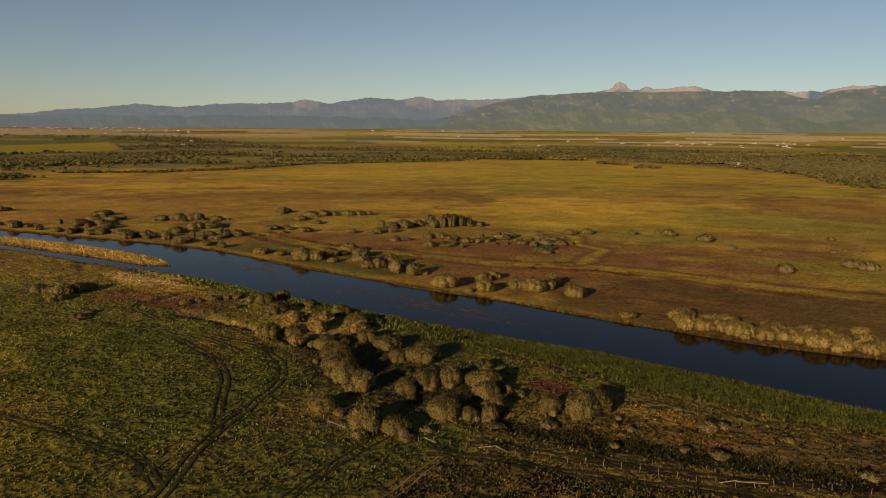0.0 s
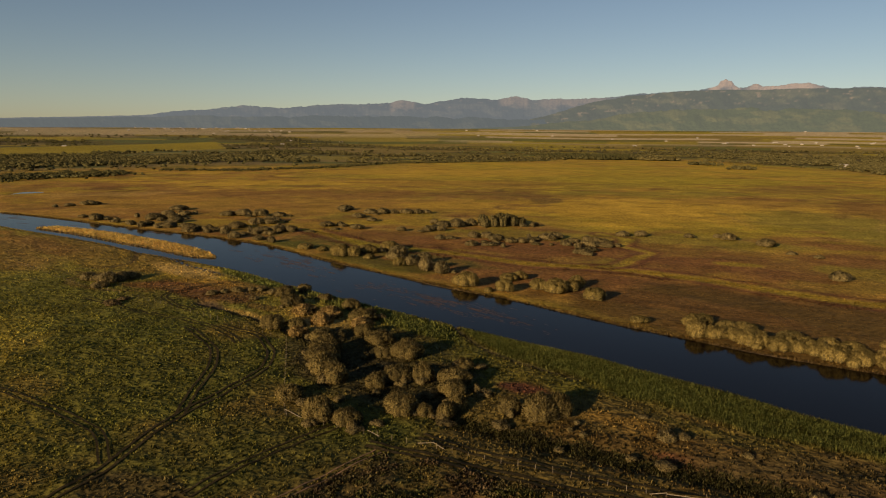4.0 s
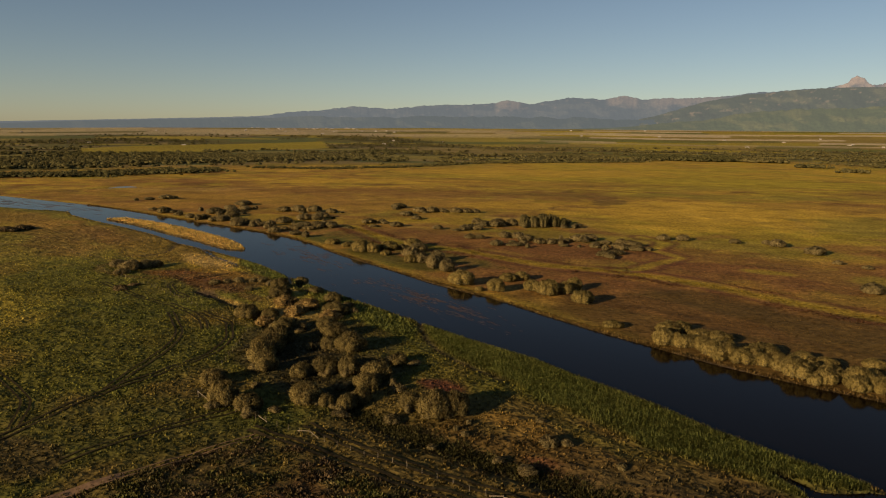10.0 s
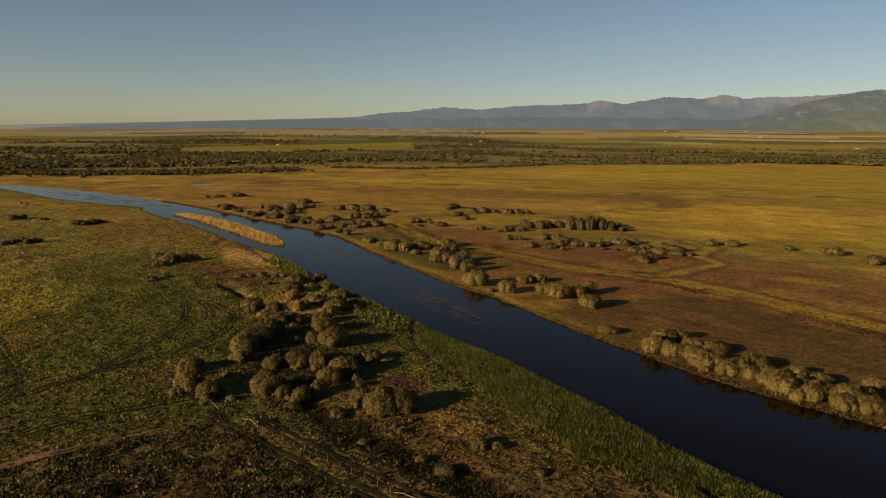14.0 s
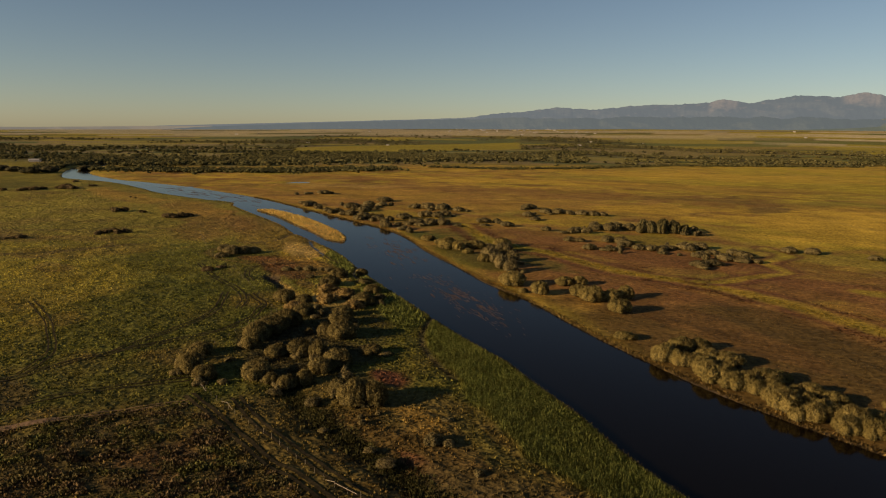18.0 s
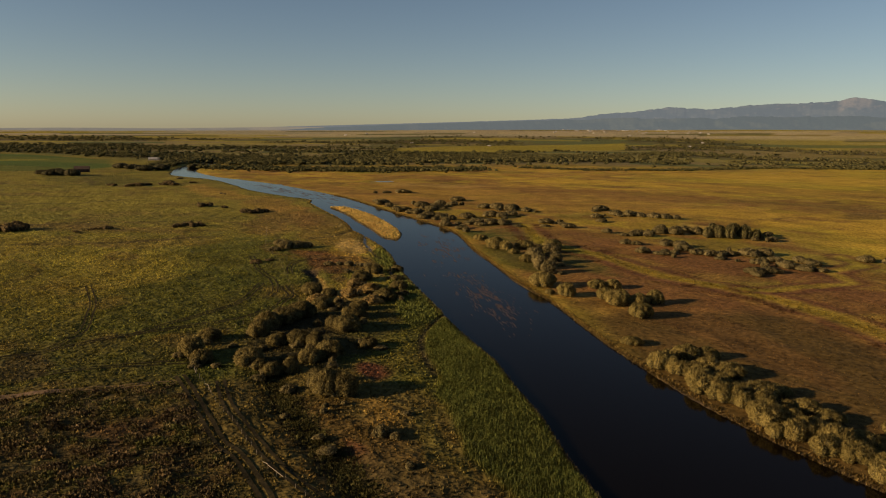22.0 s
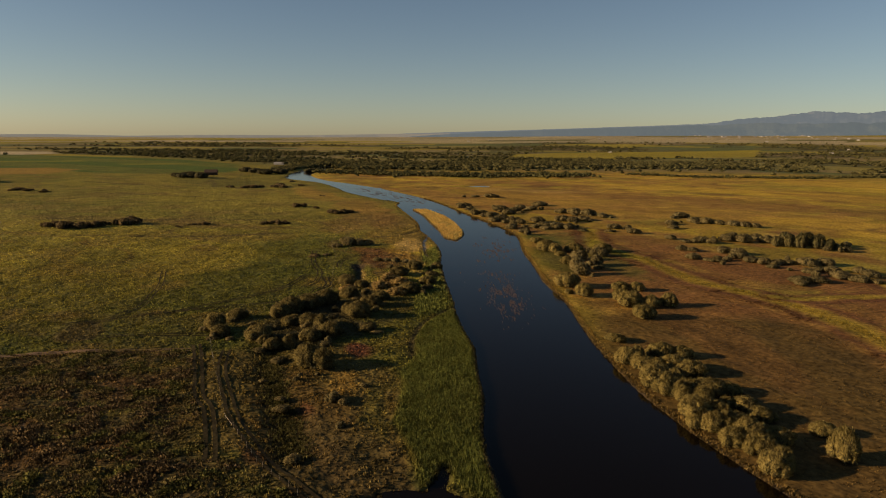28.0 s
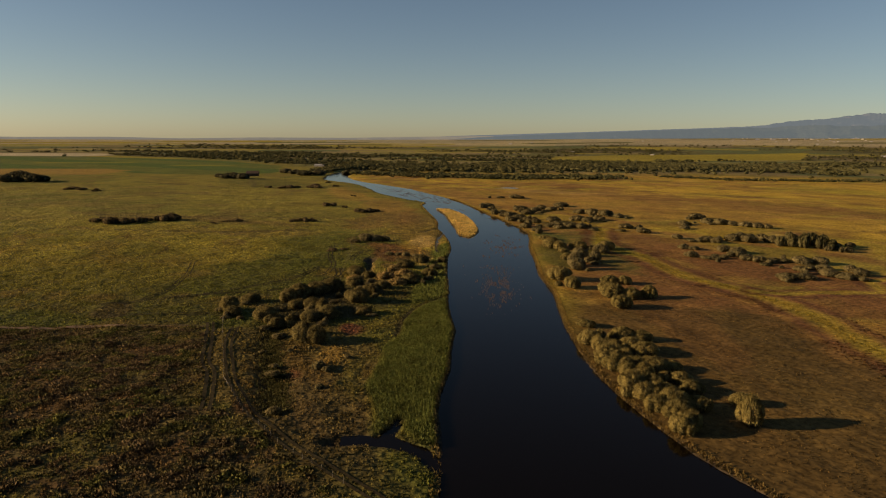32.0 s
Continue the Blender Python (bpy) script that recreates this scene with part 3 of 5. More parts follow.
LOW_EL = [-0.5, 0.10, 0.44, 0.72, 1.00, 1.14, 1.20, 1.22, 1.25, 1.15, 0.9]
HAZE_AZ = [-100, -94, -88, -82, -77, -71, -64, -58, -52, -44]
HAZE_EL = [-0.16, -0.12, -0.22, -0.16, -0.24, -0.12, -0.10, 0.04, 0.16, 0.1]


def ridged(x, y, size, octaves, seed):
    return 1 - 2 * np.abs(fbm(x, y, size, octaves, seed) - 0.5)


def mountain_range(name, label, az0, az1, r0, r1, crest_az, crest_el, jag, slope, meadow, haze, glow, seed, bare=None, deep=110, spacing=0.06, rough=0.12):
    """A ridge seen from the plain: it climbs from radius r0 to a crest at r1, with spurs and side valleys, and falls off behind."""
    az = np.arange(az0, az1 + 0.01, spacing)
    us = np.concatenate([np.linspace(0, 1, 44), [1.06, 1.1]])
    a, u = np.meshgrid(az, us, indexing="ij")
    top = np.interp(a, crest_az, crest_el)
    base = np.interp(a, FAR_AZ, FAR_EL) - 0.12
    top = top + (ridged(a, a * 0 + seed, 2.6, 5, seed) - 0.80) * jag * smooth(-42, -24, a) * np.clip((top - base) / 1.5, 0.1, 1)
    top = top + (fbm(a, a * 0, 0.22, 3, seed + 5) - 0.5) * (0.10 + (rough - 0.10) * smooth(10, 12, a)) * smooth(-60, -24, a) * np.clip((top - base) / 1.5, 0.1, 1)
    top = np.maximum(top, base + 0.02)
    rise = (top - base) * np.minimum(u, 1)
    spur = ridged(a + rise * 0.55, rise * 0.5 - a * 0.22, 1.5, 5, seed + 10) + 0.5 * fbm(a * 1.3, rise * 2.2, 0.6, 4, seed + 11)
    r = r0 + (r1 - r0) * u - (spur - 0.9) * deep * np.sin(np.pi * np.clip(u, 0.05, 1)) ** 0.6
    r = np.where(u > 1.01, r1 + 40 * u, r)
    el = np.where(u > 1.08, base - 0.2, base + rise - 0.03 * (u > 1.01))
    z = 55 + r * np.tan(np.radians(el))
    x, y = CENTRE[0] + r * np.sin(np.radians(a)), CENTRE[1] + r * np.cos(np.radians(a))
    n, k = a.shape
    i, j = np.meshgrid(np.arange(n - 1), np.arange(k - 1), indexing="ij")
    q = np.stack([i * k + j, i * k + j + 1, (i + 1) * k + j + 1, (i + 1) * k + j], -1).reshape(-1, 4)
    patch = smooth(0.46, 0.66, fbm(a * 1.1 + rise, rise * 3.0, 1.4, 5, seed + 20))
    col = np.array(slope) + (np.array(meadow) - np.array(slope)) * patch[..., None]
    if bare is not None:
        col = col + (ROCK - col) * bare(a, rise, el, top)[..., None]
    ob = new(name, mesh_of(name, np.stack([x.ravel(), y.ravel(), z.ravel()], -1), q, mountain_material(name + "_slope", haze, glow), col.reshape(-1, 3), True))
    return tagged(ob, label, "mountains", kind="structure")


def high_rock(a, rise, el, top):
    """Bare rock on the high peaks and in small scars near the crest."""
    near_top = smooth(0.9, 0.3, top - el + (fbm(a, el * 2, 0.5, 3, 47) - 0.5) * 0.8)
    bump = lambda mid, half: smooth(half * 1.25, half * 0.7, np.abs(a - mid))
    peaks = np.maximum(np.maximum(bump(12.6, 1.1), bump(16.6, 2.4)), np.maximum(bump(25.2, 0.8), bump(28.7, 1.4)))
    pale = 0.4 * np.maximum(bump(-12.2, 1.0), np.maximum(bump(-3.2, 1.2), bump(1.5, 2.6)))
    return np.maximum(near_top * np.maximum(peaks, pale), scars(a, rise, el, top) * 0.4)


def scars(a, rise, el, top):
    return smooth(0.66, 0.76, fbm(a * 1.2, el * 4, 0.6, 4, 48)) * smooth(1.4, 0.6, top - el) * 0.5


# Bluish slope colours and emission put the distance haze into these ranges.
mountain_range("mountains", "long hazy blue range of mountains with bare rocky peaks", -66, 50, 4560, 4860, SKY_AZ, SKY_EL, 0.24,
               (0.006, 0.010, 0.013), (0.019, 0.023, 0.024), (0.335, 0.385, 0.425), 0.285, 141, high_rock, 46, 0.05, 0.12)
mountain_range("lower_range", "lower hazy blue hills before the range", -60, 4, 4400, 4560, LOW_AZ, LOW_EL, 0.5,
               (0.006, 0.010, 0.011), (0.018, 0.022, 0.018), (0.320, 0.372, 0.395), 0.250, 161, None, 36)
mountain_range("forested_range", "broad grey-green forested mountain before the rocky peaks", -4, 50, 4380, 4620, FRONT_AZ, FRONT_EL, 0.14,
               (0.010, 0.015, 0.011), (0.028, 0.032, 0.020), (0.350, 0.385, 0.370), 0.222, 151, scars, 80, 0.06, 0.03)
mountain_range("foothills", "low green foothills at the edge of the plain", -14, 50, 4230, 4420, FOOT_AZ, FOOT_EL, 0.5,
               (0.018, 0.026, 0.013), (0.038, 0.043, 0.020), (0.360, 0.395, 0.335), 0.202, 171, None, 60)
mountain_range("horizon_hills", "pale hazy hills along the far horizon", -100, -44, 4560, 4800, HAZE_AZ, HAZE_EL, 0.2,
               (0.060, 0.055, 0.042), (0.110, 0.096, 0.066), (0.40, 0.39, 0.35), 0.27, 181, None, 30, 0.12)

# ---- plants ----
def blades(x, y, z, height, width, colours, per=3, lean=0.5, tip=1.25, tumble=0.5):
    """Tufts: each has a few narrow triangles that fan out from its foot."""
    n = len(x)
    turn = rng.uniform(0, 2 * np.pi, (n, per))
    slope = rng.uniform(0.1, 1.0, (n, per)) * lean
    h = height[:, None] * rng.uniform(0.7, 1.15, (n, per))
    w = width[:, None] * rng.uniform(0.7, 1.2, (n, per))
    spin = turn + rng.uniform(1.0, 2.1, (n, per))
    ox, oy = np.cos(turn) * w * 0.35, np.sin(turn) * w * 0.35
    px, py = np.cos(spin) * w * 0.5, np.sin(spin) * w * 0.5
    cx, cy = x[:, None] + ox, y[:, None] + oy
    zz = z[:, None] + 0 * h
    v = np.stack([np.stack([cx - px, cy - py, zz - 0.06], -1), np.stack([cx + px, cy + py, zz - 0.06], -1),
                  np.stack([cx + np.cos(turn) * h * slope, cy + np.sin(turn) * h * slope, zz + h], -1)], 2)
    col = np.repeat(np.repeat(colours[:, None, None, :], per, 1), 3, 2).copy()
    col[:, :, 2] *= tip
    v = v.reshape(-1, 3, 3)
    flip = np.cross(v[:, 1] - v[:, 0], v[:, 2] - v[:, 0])[:, 2] < 0
    v[flip] = v[flip][:, [1, 0, 2]]
    nrm = rng.normal(size=(n * per, 3)) * tumble + (0, 0, 1)
    nrm[:, 2] = np.abs(nrm[:, 2])
    nrm /= np.linalg.norm(nrm, axis=1, keepdims=True)
    return v.reshape(-1, 3), np.arange(n * per * 3).reshape(-1, 3), col.reshape(-1, 3), np.repeat(nrm, 3, 0)


def stuff(name, label, category, data, mat=None):
    v, q, c, nrm = data
    return tagged(new(name, mesh_of(name, v, q, mat or GRASS, c, True, nrm)), label, category, kind="stuff")


def spikes(centres, out, length, width, outward=None):
    """Leafy twigs: pairs of crossed slim triangles that point along `out`, wound to face outward. Also gives a normal for each corner."""
    n = len(centres)
    outward = out if outward is None else outward
    side = np.cross(out, rng.normal(size=(n, 3)))
    side /= np.linalg.norm(side, axis=1, keepdims=True) + 1e-9
    up = np.cross(out, side)
    v = []
    for d in (side, up):
        bend = rng.normal(size=(n, 3)) * length[:, None] * 0.3
        tri = np.stack([centres - d * width[:, None], centres + d * width[:, None], centres + out * length[:, None] + bend], 1)
        face = np.cross(tri[:, 1] - tri[:, 0], tri[:, 2] - tri[:, 0])
        flip = (face * outward).sum(1) < 0
        tri[flip] = tri[flip][:, [1, 0, 2]]
        v.append(tri)
    v = np.stack(v, 1).reshape(-1, 3)
    nrm = np.repeat(outward, 6, 0) + np.repeat(rng.normal(size=(2 * n, 3)) * 0.42, 3, 0)
    nrm /= np.linalg.norm(nrm, axis=1, keepdims=True)
    return v, np.arange(len(v)).reshape(-1, 3), nrm


def ico(level):
    bm = bmesh.new()
    bmesh.ops.create_icosphere(bm, subdivisions=level, radius=1)
    v, q = np.array([p.co[:] for p in bm.verts]), np.array([[p.index for p in f.verts] for f in bm.faces])
    bm.free()
    return v, q


ICO1, ICO2 = ico(1), ico(2)


def bush_meshes(name, seed, lobes, sprays, tall, leaf, length=0.13, lobe=1.0, slim=0.42):
    """A multi-stemmed bush of radius 1 and height 1: a crown of many leafy twigs on rounded lobes, and its stems."""
    global rng
    rng = np.random.default_rng(seed)
    ang = rng.uniform(0, 2 * np.pi) + np.arange(lobes) * 2.4 + rng.normal(size=lobes) * 0.2
    rad = np.sqrt(np.arange(lobes) / lobes) * 0.72 + rng.uniform(-0.06, 0.06, lobes)
    size = rng.uniform(0.30, 0.44, lobes) * (1.15 - 0.2 * rad) * lobe
    top = (1.0 - 0.55 * np.clip(rad, 0, 1) ** 2 * (1.15 - 0.5 * tall)) * rng.uniform(0.82, 1.0, lobes)
    thick = np.minimum(size * (1.0 + 0.5 * tall), top * 0.5)
    cen = np.stack([np.cos(ang) * rad, np.sin(ang) * rad, top - thick], -1)
    squash = np.stack([size, size, thick], -1)
    drape = cen * (0.92, 0.92, 0.5)
    skirt = np.stack([size * 0.9, size * 0.9, np.maximum(drape[:, 2], 0.12)], -1)
    allc, alls = np.concatenate([cen, drape]), np.concatenate([squash, skirt])
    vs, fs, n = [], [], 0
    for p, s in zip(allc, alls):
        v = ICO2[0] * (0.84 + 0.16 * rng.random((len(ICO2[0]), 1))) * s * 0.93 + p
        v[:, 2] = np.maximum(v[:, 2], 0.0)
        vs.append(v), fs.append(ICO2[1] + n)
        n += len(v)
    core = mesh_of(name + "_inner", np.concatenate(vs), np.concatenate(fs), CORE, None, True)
    which = np.where(rng.random(sprays) < 0.74, rng.integers(0, lobes, sprays), rng.integers(lobes, 2 * lobes, sprays))
    d = rng.normal(size=(sprays, 3))
    d[:, 2] = np.abs(d[:, 2]) * 1.0 - 0.3
    d /= np.linalg.norm(d, axis=1, keepdims=True)
    p = allc[which] + d * alls[which] * rng.uniform(0.80, 1.08, (sprays, 1))
    keep = p[:, 2] > 0.01
    for c0, s0 in zip(allc, alls):
        keep &= (((p - c0) / s0) ** 2).sum(1) > 0.68
    p, d = p[keep], d[keep]
    away = d + 0.35 * (p - (0, 0, 0.3))
    away /= np.linalg.norm(away, axis=1, keepdims=True)
    out = d * 0.85 + (0, 0, 0.34) + rng.normal(size=d.shape) * 0.42
    out /= np.linalg.norm(out, axis=1, keepdims=True)
    v, q, nrm = spikes(p, out, rng.uniform(0.5, 1.3, len(p)) * length, rng.uniform(0.6, 1.2, len(p)) * length * slim, away)
    crown = mesh_of(name + "_leaves", v, q, leaf, None, True, nrm)
    sv, sf = [], []
    for k in range(7):
        a = k * 0.9 + rng.uniform(-0.2, 0.2)
        tip = cen[k % lobes]
        foot = np.array((math.cos(a) * 0.10, math.sin(a) * 0.10, -0.04))
        for j in range(4):
            b0 = np.array((math.cos(j * 1.571), math.sin(j * 1.571), 0))
            sv += [foot + b0 * 0.028, tip + b0 * 0.010]
        o = len(sv) - 8
        sf += [(o + 2 * j, o + 2 * ((j + 1) % 4), o + 2 * ((j + 1) % 4) + 1, o + 2 * j + 1) for j in range(4)]
    stems = mesh_of(name + "_stems", sv, sf, BARK)
    return crown, core, stems


BUSHES = [bush_meshes("willow", 100 + n, 13 + n % 4, 17000, 0.30, WILLOW, 0.100, 1.0, 0.26) for n in range(7)]
BANK_BUSHES = [bush_meshes("bank_willow", 150 + n, 22 + n % 4, 16000, 0.30, PALE_WILLOW, 0.100, 0.72, 0.26) for n in range(6)]
SCRUBS = [bush_meshes("scrub", 200 + n, 7, 2200, 0.1, SCRUB, 0.18) for n in range(3)]
TREES = [bush_meshes("cottonwood", 300 + n, 11, 4500, 0.9, DARK_TREE, 0.13) for n in range(3)]
STAND_TREES = [bush_meshes("stand_tree", 350 + n, 12, 5000, 1.0, STAND_LEAVES, 0.13, 0.85) for n in range(3)]
SMALL = [bush_meshes("small_willow", 400 + n, 9 + n % 3, 5200, 0.35, GREY_WILLOW, 0.16, 1.0, 0.28) for n in range(5)]
FAR_BUSH = [bush_meshes("far_willow", 500 + n, 8, 1800, 0.4, FIELD_WILLOW, 0.19) for n in range(4)]
place = random.Random(5)


def plant(name, kinds, rows, label, category, group, wide=1.12, tall=1.15):
    for x, y, r, h in rows:
        crown, core, stems = place.choice(kinds)
        z = float(heights(np.array([x]), np.array([y]))[0])
        m = Matrix.LocRotScale((x, y, max(z, WATER) - 0.08), Euler((0, 0, place.uniform(0, 6.28))), (r * wide, r * wide * place.uniform(0.85, 1.15), h * tall))
        ob = empty(name, m, label, category, group)
        part("crown", crown, ob)
        part("inner_crown", core, ob, "dark solid core for dense inner twigs and their shade")
        part("stem", stems, ob, "bare grey-brown stem clump")


THICKET_A = [(-29.8, 175, 3.6, 4.0), (-24.5, 163.5, 4.2, 5.0), (-19.5, 181.5, 3.0, 3.4), (-13.2, 174, 3.6, 3.9), (-4, 164, 4.0, 5.0), (11, 159, 2.7, 2.6),
             (-20.8, 149.5, 3.8, 5.2), (-16.2, 144, 2.8, 5.0), (-6.5, 143.5, 3.0, 3.4), (-2.5, 147.5, 3.8, 4.2), (3.0, 148.2, 2.6, 4.8), (11, 146.5, 3.2, 4.2),
             (10.8, 140.8, 3.2, 3.5), (-13.2, 123.2, 3.2, 5.4), (-7.4, 122.6, 2.7, 3.5), (1.6, 130, 3.5, 4.4), (6.6, 129.8, 2.0, 2.6), (11.0, 130.2, 2.2, 3.4)]
THICKET_B = [(23.5, 133.8, 2.4, 3.9), (29.6, 132, 4.2, 5.5), (33, 133.8, 3.0, 5.0), (-22.9, 133.3, 3.4, 3.2), (-23.5, 157, 4.4, 4.6), (-24, 196.5, 4.2, 3.8),
             (-51, 209, 4.0, 3.6), (-58, 221, 3.2, 3.6), (-54.2, 229.7, 2.6, 2.8), (-47.4, 183.7, 3.6, 4.6), (-41, 186, 3.0, 3.2), (8.5, 148, 2.4, 3.2),
             (-43, 219, 2.8, 2.6), (-31, 209, 3.4, 3.2), (-10, 164, 2.6, 3.6), (12.6, 134, 2.0, 4.0)]
STRAWY = [(-43.2, 200, 3.6, 2.6), (-34.8, 191, 3.3, 2.4), (-35, 199, 3.6, 2.6), (-22.7, 190, 3.0, 2.2), (-38, 179, 3.0, 2.2)]
EAST_ROW = [(58.4, 209.8, 2.2, 2.6), (72.7, 197.4, 2.7, 5.2), (77.9, 197.4, 2.7, 4.2), (73.8, 209, 2.7, 4.3), (77.5, 212.5, 2.5, 3.8), (85.1, 191.2, 2.9, 5.0),
            (81.8, 203, 2.7, 4.3), (86.4, 203.3, 3.2, 4.1), (91.3, 187.8, 2.7, 4.6), (93.6, 191.5, 2.5, 4.2), (96.3, 195, 3.2, 4.4), (98.6, 199, 2.4, 3.2),
            (102.4, 181.4, 2.8, 5.2), (108.2, 179.2, 2.6, 4.4), (109.8, 183.1, 2.6, 4.0), (105.7, 193.9, 2.3, 3.2), (110.7, 191.1, 2.3, 3.2), (115, 180.2, 2.9, 5.2),
            (114, 176.2, 2.5, 4.2), (118.9, 177.1, 2.5, 4.2), (118.3, 184.1, 2.5, 3.6), (124.2, 171.6, 2.5, 4.8), (121.6, 194, 2.2, 3.2), (128.7, 186.4, 3.2, 5.4)]
SHORE = [(1.1, 250, 4.4, 5.2), (15.3, 243.7, 3.2, 4.5), (10, 241.8, 1.5, 1.8), (15.9, 262.4, 3.2, 3.1), (20.2, 266.6, 3.0, 3.3), (27.2, 249.3, 3.0, 4.1),
         (33.8, 245.9, 4.1, 5.1), (39.2, 250, 2.6, 4.2), (41.5, 255.9, 2.6, 4.7), (46.8, 236.8, 3.3, 4.4), (-84.1, 315.7, 3.4, 3.0), (-74.6, 312, 2.5, 2.3),
         (-62.8, 301.5, 4.4, 5.6), (-56.9, 301.7, 3.3, 4.5), (-48, 296.8, 2.1, 2.4), (-52.3, 310.4, 4.4, 4.0), (-44.5, 321.8, 4.6, 4.2), (-31.6, 284.2, 3.0, 3.4)]
SHORE_2 = [(-27.2, 286.4, 3.0, 3.4), (-18.9, 276.2, 2.7, 4.9), (-11.7, 272.1, 2.8, 4.3), (-36, 296, 3.2, 3.6), (-22, 292, 3, 4), (-38, 312, 3.4, 3.4)]
ISLE_SIDE = [(-313.7, 457.9, 3.9, 3.0), (-307.9, 471.1, 6.0, 4.6), (-187.6, 372, 4.9, 4.4), (-215, 403.4, 5.6, 5.2), (-205.7, 409.3, 5.0, 4.7), (-175.9, 371, 4.2, 3.8),
             (-194.3, 393.6, 5.4, 5.0), (-218.6, 426.7, 5.0, 4.6), (-207.2, 427.9, 4.3, 4.1), (-227.1, 455.9, 6.0, 5.0), (-158.4, 364, 3.7, 4.2),
             (-147.2, 362, 3.2, 4.6), (-147.1, 376.4, 5.2, 5.0), (-124.7, 359.8, 5.0, 4.8), (-178.1, 431.5, 5.0, 4.7), (-168.8, 433.6, 5.4, 6.2),
             (-158.2, 436.8, 5.4, 6.2), (-144.7, 436.3, 4.0, 3.8), (-143, 395.1, 5.0, 5.4), (-135, 397, 4.6, 5.0), (-119, 365.6, 5.0, 5.0), (-112, 369, 4.4, 4.6),
             (-138.3, 410, 4.6, 4.4)]
MIDDLE = [(-99, 394.4, 4.6, 4.0), (-78.9, 388, 4.0, 3.8), (-113, 481, 4.8, 5.2), (-93.2, 442.3, 4.4, 4.0), (-79.8, 426.6, 3.4, 3.3), (-90, 462.3, 4.6, 5.0),
          (-82, 465, 4.6, 5.2), (-75.6, 468.4, 3.7, 3.7), (-66, 469, 4.0, 4.4), (-59, 471, 4.0, 4.4), (-52.9, 472.6, 3.6, 3.5), (-52.4, 386.3, 2.9, 3.5),
          (-25.5, 358.4, 2.9, 3.3), (-36.1, 390.9, 4.6, 4.4), (-29.7, 391.3, 2.9, 4.1), (-31, 408, 4.6, 5.4), (-24, 411, 4.6, 6.0), (-25.3, 424.8, 4.0, 4.8),
          (-16.2, 420.1, 4.0, 5.8), (22.6, 424.2, 3.0, 3.4), (12.3, 428.7, 3.9, 4.6)]
STAND = [(-6.5, 413, 4.0, 6.4), (-1.5, 415.5, 4.2, 8.2), (3.8, 417, 4.2, 9.4), (9.5, 421.5, 4.4, 8.2), (-9, 425, 4.2, 7.4), (1, 429, 4.0, 8.4), (14.5, 424, 3.6, 6.6), (6, 430, 4.0, 7.6)]
LOWER = [(-7.1, 340.9, 3.4, 3.6), (-0.3, 341.7, 2.0, 2.0), (-8.4, 367, 3.6, 4.4), (-2, 369, 3.6, 4.4), (4.2, 359.4, 4.5, 4.6), (11.7, 356, 3.5, 3.6),
         (17.7, 357.3, 3.4, 3.8), (21.5, 362.3, 2.8, 3.1), (24, 365.9, 2.8, 2.8), (30.2, 370.1, 4.5, 4.6), (35, 377, 4.4, 4.6), (39.6, 360.9, 2.7, 2.5),
         (44, 363.8, 3.4, 3.0), (46.8, 332.6, 4.0, 3.7), (50.8, 337.8, 3.7, 3.4), (52.5, 352.7, 4.2, 4.1), (57.7, 353, 3.2, 2.9), (55.7, 370.2, 3.4, 3.1)]
PLAIN = [(72.2, 394.8, 3.4, 3.0), (82.1, 395.6, 3.4, 3.1), (107.4, 393, 2.8, 2.3), (122.8, 395.9, 2.4, 2.3), (127.2, 391.1, 4.2, 3.8), (141.5, 371.4, 4.2, 4.0),
         (145.9, 348, 2.1, 1.8), (155.4, 340.1, 2.1, 1.7), (144.2, 287, 3.6, 3.6), (181.1, 301.8, 4.0, 3.7), (184.1, 295.5, 4.0, 3.6), (214.2, 381.5, 2.1, 2.2),
         (192.7, 339.3, 1.9, 1.7)]
FIELD = [(-287.8, 113.2, 4.4, 4.0), (-279, 120, 4.6, 5.4), (-275, 126, 4.4, 4.8), (-272.7, 131.8, 4.2, 4.0), (-272.8, 140.9, 4.4, 4.2), (-277.2, 148, 4.0, 3.7),
         (-277.4, 154.4, 5.0, 5.4), (-278.2, 161, 3.8, 4.3), (-232.4, 225.5, 2.7, 3.3), (-229.3, 230.8, 3.0, 3.3), (-225.2, 235.8, 2.2, 3.3), (-247.2, 186.2, 1.5, 1.7),
         (-247.2, 191.9, 2.2, 2.6), (-243.9, 177, 1.4, 1.3), (-266, 290, 4.2, 3.6), (-261, 297, 4.2, 3.6), (-314.3, 289.1, 4.2, 3.6), (-299.9, 293, 1.7, 2.0)]
FIELD_2 = [(-394.1, 346.4, 2.1, 1.9), (-109.5, 202.8, 3.4, 2.0),
           (-535.7, 312.1, 4.6, 3.8), (-523.4, 319.6, 5.6, 5.0), (-517.6, 329.4, 5.6, 5.0), (-518.6, 345.1, 6.4, 5.4), (-510.2, 357.2, 5.6, 4.6), (-585.4, 400.1, 3.4, 3.0),
           (-520.7, 384.5, 3.8, 3.4), (-591.3, 125.5, 7.0, 4.2), (-583.9, 134, 5.4, 4.0), (-560, 148.4, 5.2, 3.6)]
